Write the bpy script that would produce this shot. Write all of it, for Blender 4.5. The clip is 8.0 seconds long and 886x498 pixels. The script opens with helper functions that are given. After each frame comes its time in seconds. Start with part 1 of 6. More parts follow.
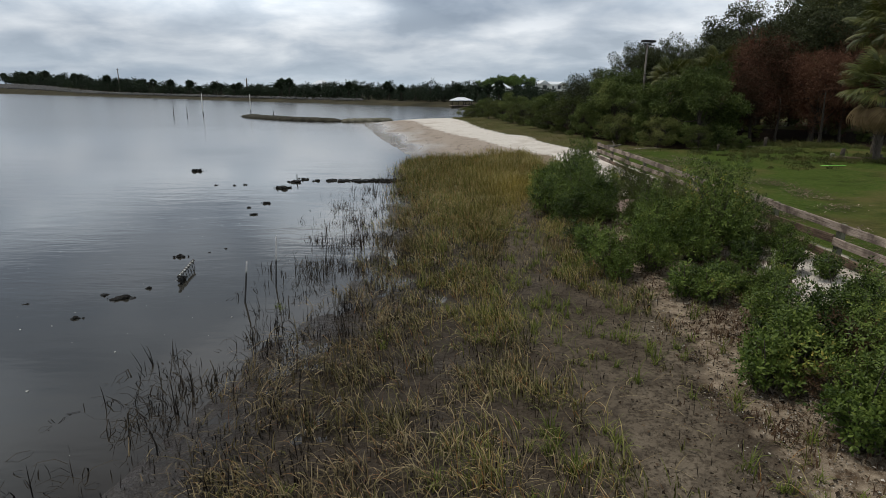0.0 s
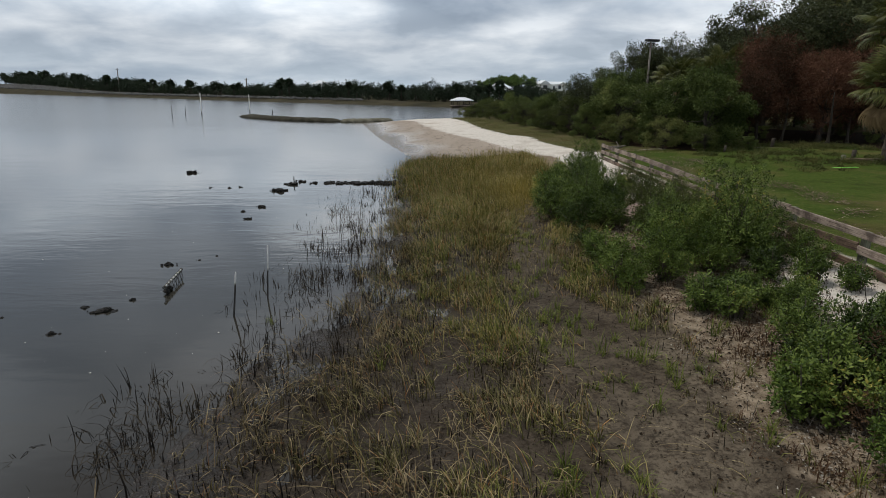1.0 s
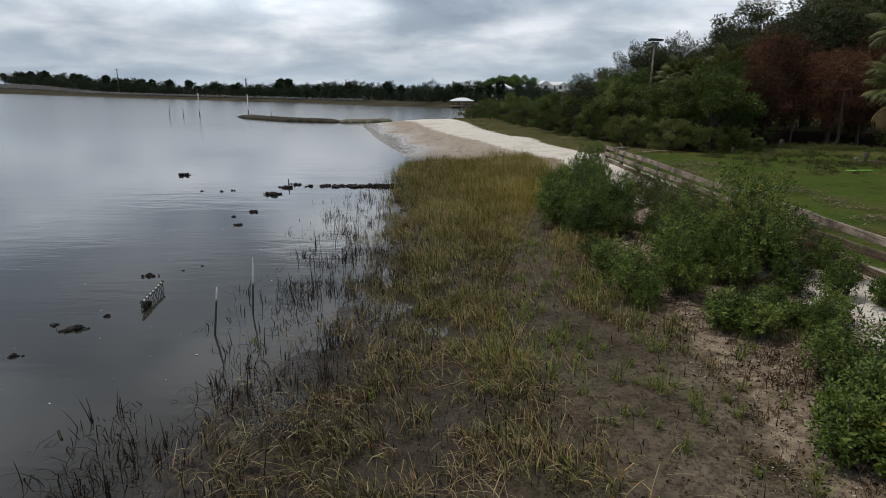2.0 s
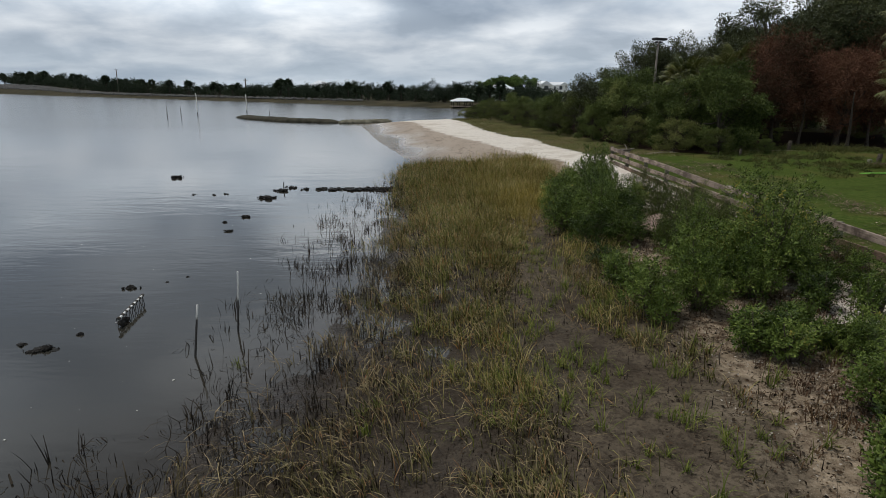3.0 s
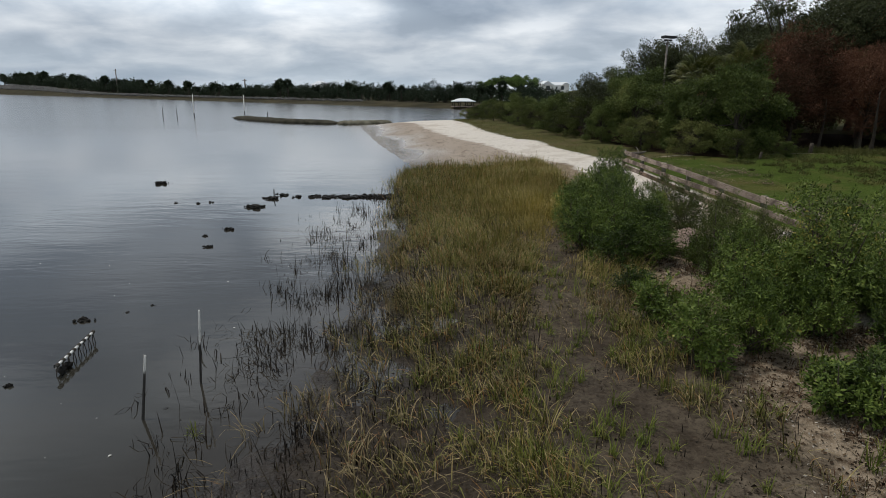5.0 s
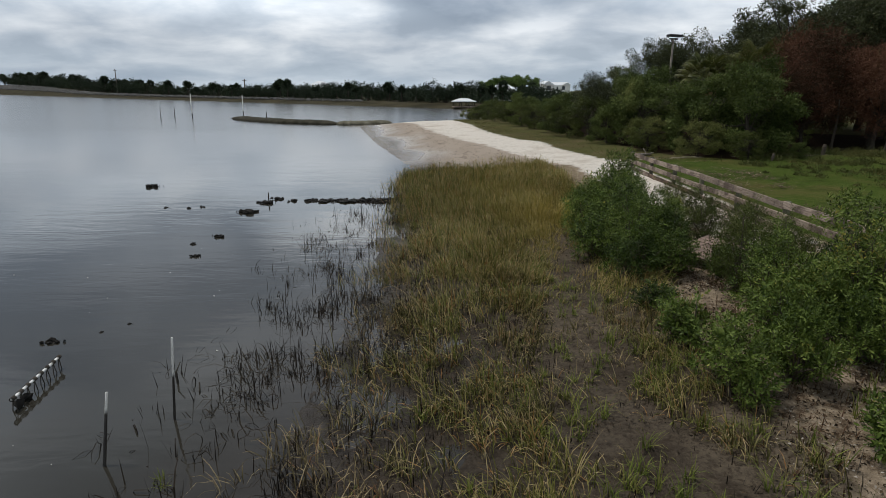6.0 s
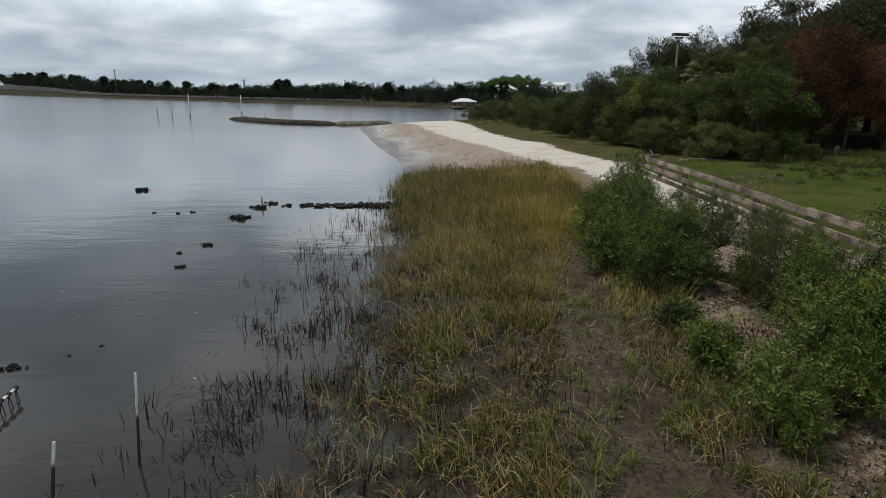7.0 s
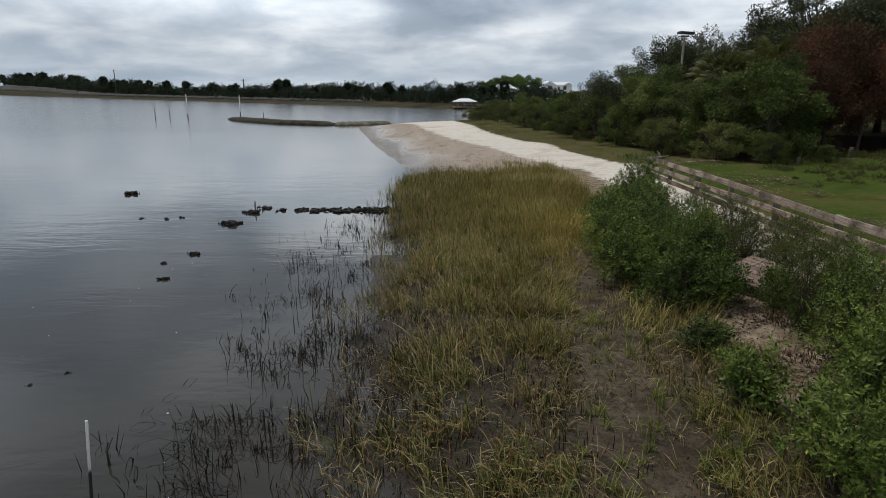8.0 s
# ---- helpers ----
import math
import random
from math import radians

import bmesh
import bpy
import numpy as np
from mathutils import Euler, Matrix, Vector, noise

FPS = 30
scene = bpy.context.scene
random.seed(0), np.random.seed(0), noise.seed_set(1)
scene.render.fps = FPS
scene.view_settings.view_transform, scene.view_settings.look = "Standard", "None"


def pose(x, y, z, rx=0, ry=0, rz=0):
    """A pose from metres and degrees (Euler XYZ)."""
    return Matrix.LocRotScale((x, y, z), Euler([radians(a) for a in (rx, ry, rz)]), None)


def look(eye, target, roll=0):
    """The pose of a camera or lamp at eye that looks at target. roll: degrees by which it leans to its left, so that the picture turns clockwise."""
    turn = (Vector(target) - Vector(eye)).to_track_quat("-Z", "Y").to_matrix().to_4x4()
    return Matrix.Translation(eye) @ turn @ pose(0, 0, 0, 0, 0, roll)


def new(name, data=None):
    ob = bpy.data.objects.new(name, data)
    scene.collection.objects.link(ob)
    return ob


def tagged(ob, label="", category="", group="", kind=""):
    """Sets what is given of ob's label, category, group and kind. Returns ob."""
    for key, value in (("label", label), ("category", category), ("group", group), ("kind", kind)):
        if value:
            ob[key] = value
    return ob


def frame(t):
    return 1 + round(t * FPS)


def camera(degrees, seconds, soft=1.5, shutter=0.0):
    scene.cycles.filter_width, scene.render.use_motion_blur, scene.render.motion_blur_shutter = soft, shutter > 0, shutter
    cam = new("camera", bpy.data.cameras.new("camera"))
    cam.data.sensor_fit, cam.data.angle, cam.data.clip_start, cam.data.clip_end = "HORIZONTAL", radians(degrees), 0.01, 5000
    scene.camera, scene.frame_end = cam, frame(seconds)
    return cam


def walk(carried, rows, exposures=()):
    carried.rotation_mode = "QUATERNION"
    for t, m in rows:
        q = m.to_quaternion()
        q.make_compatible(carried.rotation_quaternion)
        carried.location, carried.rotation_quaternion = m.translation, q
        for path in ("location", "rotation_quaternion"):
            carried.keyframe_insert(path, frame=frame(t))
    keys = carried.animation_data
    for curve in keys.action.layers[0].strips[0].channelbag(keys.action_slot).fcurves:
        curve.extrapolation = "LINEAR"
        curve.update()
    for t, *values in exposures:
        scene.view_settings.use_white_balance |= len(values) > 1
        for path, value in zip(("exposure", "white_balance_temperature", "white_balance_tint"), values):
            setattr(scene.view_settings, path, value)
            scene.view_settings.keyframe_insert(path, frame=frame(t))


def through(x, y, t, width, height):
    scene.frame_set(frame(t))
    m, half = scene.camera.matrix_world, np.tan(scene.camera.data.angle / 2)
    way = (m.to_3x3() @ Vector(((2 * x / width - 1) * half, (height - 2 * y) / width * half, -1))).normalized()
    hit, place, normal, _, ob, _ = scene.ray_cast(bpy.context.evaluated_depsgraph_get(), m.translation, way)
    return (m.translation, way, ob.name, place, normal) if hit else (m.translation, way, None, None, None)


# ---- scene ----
cam = camera(74.5, 8.0, soft=0.7)
METRES, EYE, TILT, LEAN, TURN = 6.101, 3.44, -0.6, -0.55, 0.0
ROWS = [
    (0.0, 0.0, 0.0, 0.0, -0.14, -14.7, 0.55),
    (0.5, -0.0033, 0.0506, -0.0002, -0.14, -14.7, 0.55),
    (1.0, -0.0045, 0.1028, -0.0004, -0.12, -14.7, 0.54),
    (1.5, -0.0018, 0.1646, -0.0005, -0.11, -14.69, 0.53),
    (3.0, -0.0033, 0.3434, -0.0007, -0.1, -14.65, 0.52),
    (3.5, -0.0059, 0.4043, -0.0004, -0.1, -14.65, 0.55),
    (4.0, -0.0075, 0.4677, -0.0, -0.08, -14.63, 0.57),
    (4.5, -0.0097, 0.5292, 0.0003, -0.06, -14.63, 0.56),
    (6.0, -0.0223, 0.7323, -0.0029, -0.03, -14.61, 0.57),
    (6.5, -0.0255, 0.7949, -0.0033, -0.03, -14.6, 0.58),
    (7.0, -0.0276, 0.8648, -0.0038, -0.02, -14.59, 0.59),
    (7.5, -0.0312, 0.9324, -0.0042, -0.01, -14.59, 0.61),
    (8.0, -0.0348, 0.9989, -0.0054, -0.01, -14.59, 0.62),
]
walk(cam, [(t, pose(0, 0, EYE, TILT, LEAN, TURN) @ pose(METRES * x, METRES * y, METRES * z, 90 + pitch, roll, yaw)) for t, x, y, z, yaw, pitch, roll in ROWS])

# ---- sky and sun ----
W = bpy.data.worlds.new("overcast")
scene.world = W
W.use_nodes = True
wn, wl = W.node_tree.nodes, W.node_tree.links
wn.clear()


def wnode(kind, **kw):
    n = wn.new(kind)
    for k, v in kw.items():
        n.inputs[k].default_value = v
    return n


def wmath(op, a, b=None):
    n = wn.new("ShaderNodeMath")
    n.operation = op
    for i, v in enumerate((a, b)):
        if v is None:
            continue
        if isinstance(v, (int, float)):
            n.inputs[i].default_value = v
        else:
            wl.new(v, n.inputs[i])
    return n.outputs[0]


def wramp(fac, stops):
    n = wn.new("ShaderNodeValToRGB")
    e = n.color_ramp.elements
    while len(e) < len(stops):
        e.new(0.5)
    for el, (p, c) in zip(e, stops):
        el.position, el.color = p, (*c, 1)
    wl.new(fac, n.inputs[0])
    return n.outputs[0]


def wmix(fac, a, b):
    n = wn.new("ShaderNodeMix")
    n.data_type = "RGBA"
    for sock, v in ((n.inputs[0], fac), (n.inputs[6], a), (n.inputs[7], b)):
        if isinstance(v, (int, float)):
            sock.default_value = v
        elif isinstance(v, tuple):
            sock.default_value = (*v, 1)
        else:
            wl.new(v, sock)
    return n.outputs[2]


SUN_EL, SUN_AZ = radians(66), radians(300)
sky = wn.new("ShaderNodeTexSky")
sky.sky_type, sky.sun_disc = "NISHITA", False
sky.sun_elevation, sky.sun_rotation = SUN_EL, SUN_AZ
coord = wn.new("ShaderNodeTexCoord")
sep = wn.new("ShaderNodeSeparateXYZ")
wl.new(coord.outputs["Generated"], sep.inputs[0])
up = wmath("ADD", wmath("MAXIMUM", sep.outputs[2], 0.0), 0.23)
comb = wn.new("ShaderNodeCombineXYZ")
wl.new(wmath("DIVIDE", sep.outputs[0], up), comb.inputs[0])
wl.new(wmath("DIVIDE", sep.outputs[1], up), comb.inputs[1])
cloud = wnode("ShaderNodeTexNoise", Scale=1.9, Detail=6.0, Roughness=0.5, Distortion=0.25)
wl.new(comb.outputs[0], cloud.inputs["Vector"])
fine = wnode("ShaderNodeTexNoise", Scale=5.0, Detail=6.0, Roughness=0.6)
wl.new(comb.outputs[0], fine.inputs["Vector"])
dens = wmath("ADD", wmath("MULTIPLY", cloud.outputs[0], 0.86), wmath("MULTIPLY", fine.outputs[0], 0.14))
white = wramp(dens, [(0.37, (0.38, 0.44, 0.51)), (0.45, (0.46, 0.52, 0.59)), (0.52, (0.56, 0.61, 0.665)), (0.61, (0.70, 0.74, 0.78))])
gaps = wnode("ShaderNodeTexNoise", Scale=0.3, Detail=4.0)
shifted = wn.new("ShaderNodeVectorMath")
shifted.inputs[1].default_value = (7.3, 2.1, 4.0)
wl.new(comb.outputs[0], shifted.inputs[0])
wl.new(shifted.outputs[0], gaps.inputs["Vector"])
hole = wramp(gaps.outputs[0], [(0.60, (0, 0, 0)), (0.74, (0.5, 0.5, 0.5))])
blue = wn.new("ShaderNodeVectorMath")
blue.operation = "SCALE"
blue.inputs[3].default_value = 0.10
wl.new(sky.outputs[0], blue.inputs[0])
col = wmix(hole, white, blue.outputs[0])
haze = wramp(sep.outputs[2], [(0.0, (1, 1, 1)), (0.07, (0, 0, 0))])
col = wmix(wmath("MULTIPLY", haze, 0.6), col, (0.46, 0.55, 0.635))
# broad light and dark masses of cloud, heavier overhead
broad = wnode("ShaderNodeTexNoise", Scale=0.75, Detail=2.0)
moved = wn.new("ShaderNodeVectorMath")
moved.inputs[1].default_value = (6.4, 9.6, 0.0)
wl.new(comb.outputs[0], moved.inputs[0])
wl.new(moved.outputs[0], broad.inputs["Vector"])
mass = wramp(broad.outputs[0], [(0.38, (0.74, 0.77, 0.81)), (0.58, (1.03, 1.03, 1.03))])
bold = wramp(broad.outputs[0], [(0.40, (0.50, 0.54, 0.60)), (0.56, (1.50, 1.48, 1.46))])
mass = wmix(wramp(sep.outputs[2], [(0.08, (0, 0, 0)), (0.17, (1, 1, 1))]), mass, bold)
heavy = wramp(sep.outputs[2], [(0.04, (1.06, 1.06, 1.06)), (0.10, (1.14, 1.14, 1.14)), (0.17, (1.55, 1.55, 1.53)), (0.28, (1.30, 1.30, 1.29)), (0.40, (1.15, 1.15, 1.15)), (0.53, (0.68, 0.69, 0.70)), (0.72, (0.50, 0.51, 0.53))])
for shade in (mass, heavy):
    n = wn.new("ShaderNodeMix")
    n.data_type, n.blend_type = "RGBA", "MULTIPLY"
    n.inputs[0].default_value = 1.0
    wl.new(col, n.inputs[6]), wl.new(shade, n.inputs[7])
    col = n.outputs[2]
bg = wnode("ShaderNodeBackground", Strength=0.96)
wl.new(col, bg.inputs[0])
wl.new(bg.outputs[0], wn.new("ShaderNodeOutputWorld").inputs[0])

sun = new("sun", bpy.data.lights.new("sun", "SUN"))
sun.data.energy, sun.data.angle, sun.data.color = 2.2, radians(9), (1.0, 0.96, 0.90)
sun.matrix_world = look((0, 0, 50), (0 + math.sin(SUN_AZ) * -math.cos(SUN_EL) * 50, -math.cos(SUN_AZ) * math.cos(SUN_EL) * 50, 50 - math.sin(SUN_EL) * 50))

# ---- materials ----


class Mat:
    """A small wrapper round a node material."""

    def __init__(self, name, rough=0.8, metal=0.0, spec=0.5):
        self.m = bpy.data.materials.new(name)
        self.m.use_nodes = True
        self.n, self.l = self.m.node_tree.nodes, self.m.node_tree.links
        self.b = self.n["Principled BSDF"]
        self.b.inputs["Roughness"].default_value = rough
        self.b.inputs["Metallic"].default_value = metal
        self.b.inputs["Specular IOR Level"].default_value = spec
        self.pos = None

    def place(self):
        if self.pos is None:
            self.pos = self.n.new("ShaderNodeNewGeometry")
        return self.pos.outputs["Position"]

    def local(self):
        return self.n.new("ShaderNodeTexCoord").outputs["Object"]

    def put(self, sock, v):
        if isinstance(v, tuple):
            sock.default_value = (*v, 1) if len(v) == 3 and sock.type == "RGBA" else v
        elif isinstance(v, (int, float)):
            sock.default_value = v
        else:
            self.l.new(v, sock)

    def noise(self, scale, detail=4.0, rough=0.55, vec=None, distortion=0.0):
        n = self.n.new("ShaderNodeTexNoise")
        self.put(n.inputs["Vector"], self.place() if vec is None else vec)
        n.inputs["Scale"].default_value, n.inputs["Detail"].default_value = scale, detail
        n.inputs["Roughness"].default_value, n.inputs["Distortion"].default_value = rough, distortion
        return n.outputs[0]

    def voronoi(self, scale, vec=None, feature="F1"):
        n = self.n.new("ShaderNodeTexVoronoi")
        n.feature = feature
        self.put(n.inputs["Vector"], self.place() if vec is None else vec)
        n.inputs["Scale"].default_value = scale
        return n.outputs[0]

    def stretch(self, vec, s):
        n = self.n.new("ShaderNodeVectorMath")
        n.operation = "MULTIPLY"
        self.l.new(vec, n.inputs[0])
        n.inputs[1].default_value = s
        return n.outputs[0]

    def math(self, op, a, b=0.0, clamp=False):
        n = self.n.new("ShaderNodeMath")
        n.operation, n.use_clamp = op, clamp
        self.put(n.inputs[0], a), self.put(n.inputs[1], b)
        return n.outputs[0]

    def ramp(self, fac, stops):
        n = self.n.new("ShaderNodeValToRGB")
        e = n.color_ramp.elements
        while len(e) < len(stops):
            e.new(0.5)
        for el, (p, c) in zip(e, stops):
            el.position, el.color = p, (*c, 1) if isinstance(c, tuple) else (c, c, c, 1)
        self.l.new(fac, n.inputs[0])
        return n.outputs[0]

    def mix(self, fac, a, b):
        n = self.n.new("ShaderNodeMix")
        n.data_type = "RGBA"
        self.put(n.inputs[0], fac), self.put(n.inputs[6], a), self.put(n.inputs[7], b)
        return n.outputs[2]

    def attr(self, name):
        n = self.n.new("ShaderNodeAttribute")
        n.attribute_name = name
        return n.outputs["Fac"]

    def island(self):
        return self.n.new("ShaderNodeNewGeometry").outputs["Random Per Island"]

    def single(self):
        return self.n.new("ShaderNodeObjectInfo").outputs["Random"]

    def colour(self, v):
        self.put(self.b.inputs["Base Color"], v)
        return self

    def roughness(self, v):
        self.put(self.b.inputs["Roughness"], v)
        return self

    def bump(self, height, dist=0.01, strength=1.0):
        n = self.n.new("ShaderNodeBump")
        n.inputs["Distance"].default_value, n.inputs["Strength"].default_value = dist, strength
        self.l.new(height, n.inputs["Height"])
        old = self.b.inputs["Normal"].links
        if old:
            self.l.new(old[0].from_socket, n.inputs["Normal"])
        self.l.new(n.outputs[0], self.b.inputs["Normal"])
        return self


def leaf_mat(name, stops, rough=0.45, through=0.25, big=0.25, spec=0.12, own=0.4, each=0.0):
    """Leaves: colour by leaf and by place, some light passing through."""
    k = Mat(name, rough, spec=spec)
    f = k.math("ADD", k.math("MULTIPLY", k.island(), own), k.math("MULTIPLY", k.noise(big, 3.0), 1.2))
    f = k.math("SUBTRACT", f, 0.1 + own / 2)
    f = k.math("ADD", f, k.math("MULTIPLY", k.math("SUBTRACT", k.single(), 0.5), each))
    c = k.ramp(f, stops)
    k.colour(c)
    tr = k.n.new("ShaderNodeBsdfTranslucent")
    k.l.new(c, tr.inputs[0])
    mx = k.n.new("ShaderNodeMixShader")
    mx.inputs[0].default_value = through
    k.l.new(k.b.outputs[0], mx.inputs[1]), k.l.new(tr.outputs[0], mx.inputs[2])
    k.l.new(mx.outputs[0], k.n["Material Output"].inputs[0])
    return k.m


M_MANGROVE = leaf_mat("mangrove_leaf", [(0.0, (0.014, 0.023, 0.004)), (0.3, (0.036, 0.060, 0.010)), (0.65, (0.100, 0.142, 0.026)), (0.97, (0.19, 0.235, 0.055)), (1.0, (0.32, 0.28, 0.06))], 0.45, 0.14, 1.3, 0.14, 0.55, 0.4)
M_SHRUB = leaf_mat("shrub_leaf", [(0.0, (0.012, 0.018, 0.005)), (0.35, (0.052, 0.074, 0.019)), (0.65, (0.105, 0.134, 0.037)), (1.0, (0.20, 0.215, 0.07))], 0.5, 0.2, 0.7, 0.08, 0.35, 0.3)
M_OLIVE = leaf_mat("buttonwood_leaf", [(0.0, (0.015, 0.022, 0.005)), (0.35, (0.054, 0.069, 0.017)), (0.7, (0.110, 0.124, 0.036)), (1.0, (0.20, 0.20, 0.07))], 0.5, 0.25, 0.7, 0.08, 0.35, 0.4)
M_OAK = leaf_mat("oak_leaf", [(0.0, (0.014, 0.017, 0.007)), (0.5, (0.056, 0.066, 0.028)), (1.0, (0.14, 0.15, 0.07))], 0.5, 0.2, 0.5, 0.1, 0.35, 0.3)
M_CEDAR = leaf_mat("dead_cedar_leaf", [(0.0, (0.010, 0.010, 0.006)), (0.34, (0.034, 0.022, 0.012)), (0.55, (0.108, 0.050, 0.031)), (0.9, (0.18, 0.095, 0.058)), (1.0, (0.06, 0.07, 0.024))], 0.7, 0.15, 0.45, 0.05, 0.35, 0.3)
M_PINE = leaf_mat("dark_pine_needle", [(0.0, (0.010, 0.010, 0.006)), (0.5, (0.030, 0.034, 0.015)), (0.85, (0.06, 0.055, 0.028)), (1.0, (0.11, 0.06, 0.035))], 0.6, 0.1, 0.6, 0.1, 0.4)
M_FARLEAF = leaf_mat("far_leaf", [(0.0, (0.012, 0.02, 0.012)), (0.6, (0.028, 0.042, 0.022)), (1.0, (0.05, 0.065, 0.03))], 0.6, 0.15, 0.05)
M_PINEFAR = leaf_mat("bright_far_leaf", [(0.0, (0.05, 0.085, 0.022)), (0.6, (0.12, 0.18, 0.045)), (1.0, (0.18, 0.24, 0.075))], 0.6, 0.15, 0.05)
M_FROND = leaf_mat("palm_frond", [(0.0, (0.028, 0.035, 0.010)), (0.45, (0.080, 0.092, 0.024)), (0.75, (0.15, 0.148, 0.045)), (1.0, (0.26, 0.20, 0.09))], 0.4, 0.2, 0.8, 0.2)
M_FROND_DRY = leaf_mat("dry_frond", [(0.0, (0.14, 0.09, 0.045)), (0.6, (0.26, 0.18, 0.09)), (1.0, (0.36, 0.27, 0.15))], 0.7, 0.2, 0.8)
M_STUBBLE = leaf_mat("wet_dead_stem", [(0.0, (0.007, 0.006, 0.005)), (0.5, (0.018, 0.014, 0.011)), (0.8, (0.05, 0.04, 0.025)), (1.0, (0.13, 0.11, 0.05))], 0.6, 0.0, 1.0, 0.06)
M_STRAW = leaf_mat("straw", [(0.0, (0.07, 0.05, 0.027)), (0.5, (0.18, 0.138, 0.075)), (1.0, (0.40, 0.33, 0.19))], 0.7, 0.1, 1.0)
M_REDWEED = leaf_mat("red_brown_weed", [(0.0, (0.04, 0.02, 0.012)), (0.5, (0.09, 0.05, 0.028)), (0.85, (0.13, 0.09, 0.045)), (1.0, (0.09, 0.11, 0.04))], 0.7, 0.15, 1.0)
M_WRACK = leaf_mat("bleached_drift", [(0.0, (0.035, 0.024, 0.016)), (0.5, (0.11, 0.08, 0.055)), (0.85, (0.22, 0.17, 0.12)), (1.0, (0.42, 0.35, 0.27))], 0.8, 0.0, 1.5, 0.05, 0.8)
M_WEEDS = leaf_mat("wood_edge_weed", [(0.0, (0.025, 0.033, 0.010)), (0.45, (0.075, 0.088, 0.024)), (0.75, (0.14, 0.13, 0.045)), (1.0, (0.24, 0.16, 0.075))], 0.6, 0.25, 0.9)
M_SCRAP = leaf_mat("dark_leaf_scrap", [(0.0, (0.012, 0.009, 0.006)), (0.5, (0.035, 0.024, 0.015)), (0.85, (0.08, 0.052, 0.03)), (1.0, (0.15, 0.11, 0.065))], 0.7, 0.0, 1.5, 0.1, 0.8)
M_LAWNBLADE = leaf_mat("lawn_blade", [(0.0, (0.028, 0.05, 0.010)), (0.5, (0.06, 0.09, 0.018)), (0.85, (0.10, 0.12, 0.03)), (1.0, (0.20, 0.16, 0.06))], 0.55, 0.25, 0.5)
M_FRESH = leaf_mat("fresh_green_blade", [(0.0, (0.045, 0.062, 0.012)), (0.4, (0.11, 0.14, 0.026)), (0.75, (0.20, 0.22, 0.05)), (1.0, (0.36, 0.30, 0.12))], 0.5, 0.25, 3.0, 0.1, 0.6)
M_SANDGRASS = leaf_mat("dune_grass_blade", [(0.0, (0.085, 0.08, 0.028)), (0.5, (0.14, 0.13, 0.045)), (1.0, (0.24, 0.20, 0.09))], 0.6, 0.2, 0.6)


def grass_mat():
    """Cordgrass: green, grey-green, straw and brown blades side by side, a golden stand by the attribute."""
    k = Mat("cordgrass", 0.5, spec=0.1)
    r = k.island()
    f = k.math("SUBTRACT", k.math("ADD", k.math("MULTIPLY", r, 0.80), k.math("ADD", k.math("MULTIPLY", k.noise(1.4, 3.0), 0.45), k.math("MULTIPLY", k.noise(7.0, 2.0, vec=k.stretch(k.place(), (1.0, 1.0, 0.15))), 0.85))), 0.57)
    green = k.ramp(f, [(0.0, (0.024, 0.016, 0.008)), (0.14, (0.052, 0.05, 0.012)), (0.28, (0.080, 0.092, 0.018)), (0.44, (0.150, 0.162, 0.036)), (0.56, (0.24, 0.228, 0.082)), (0.66, (0.29, 0.22, 0.09)), (0.75, (0.44, 0.36, 0.20)), (0.84, (0.30, 0.155, 0.048)), (1.0, (0.07, 0.04, 0.02))])
    gold = k.ramp(f, [(0.0, (0.12, 0.11, 0.025)), (0.4, (0.29, 0.235, 0.055)), (0.7, (0.43, 0.34, 0.11)), (1.0, (0.52, 0.42, 0.2))])
    brown = k.ramp(f, [(0.0, (0.020, 0.014, 0.009)), (0.25, (0.065, 0.05, 0.026)), (0.45, (0.12, 0.10, 0.045)), (0.62, (0.21, 0.165, 0.085)), (0.78, (0.36, 0.29, 0.17)), (0.9, (0.22, 0.11, 0.05)), (1.0, (0.06, 0.04, 0.025))])
    c = k.mix(k.attr("dull"), k.mix(k.attr("gold"), green, gold), brown)
    k.colour(c)
    tr = k.n.new("ShaderNodeBsdfTranslucent")
    k.l.new(c, tr.inputs[0])
    mx = k.n.new("ShaderNodeMixShader")
    mx.inputs[0].default_value = 0.22
    k.l.new(k.b.outputs[0], mx.inputs[1]), k.l.new(tr.outputs[0], mx.inputs[2])
    k.l.new(mx.outputs[0], k.n["Material Output"].inputs[0])
    return k.m


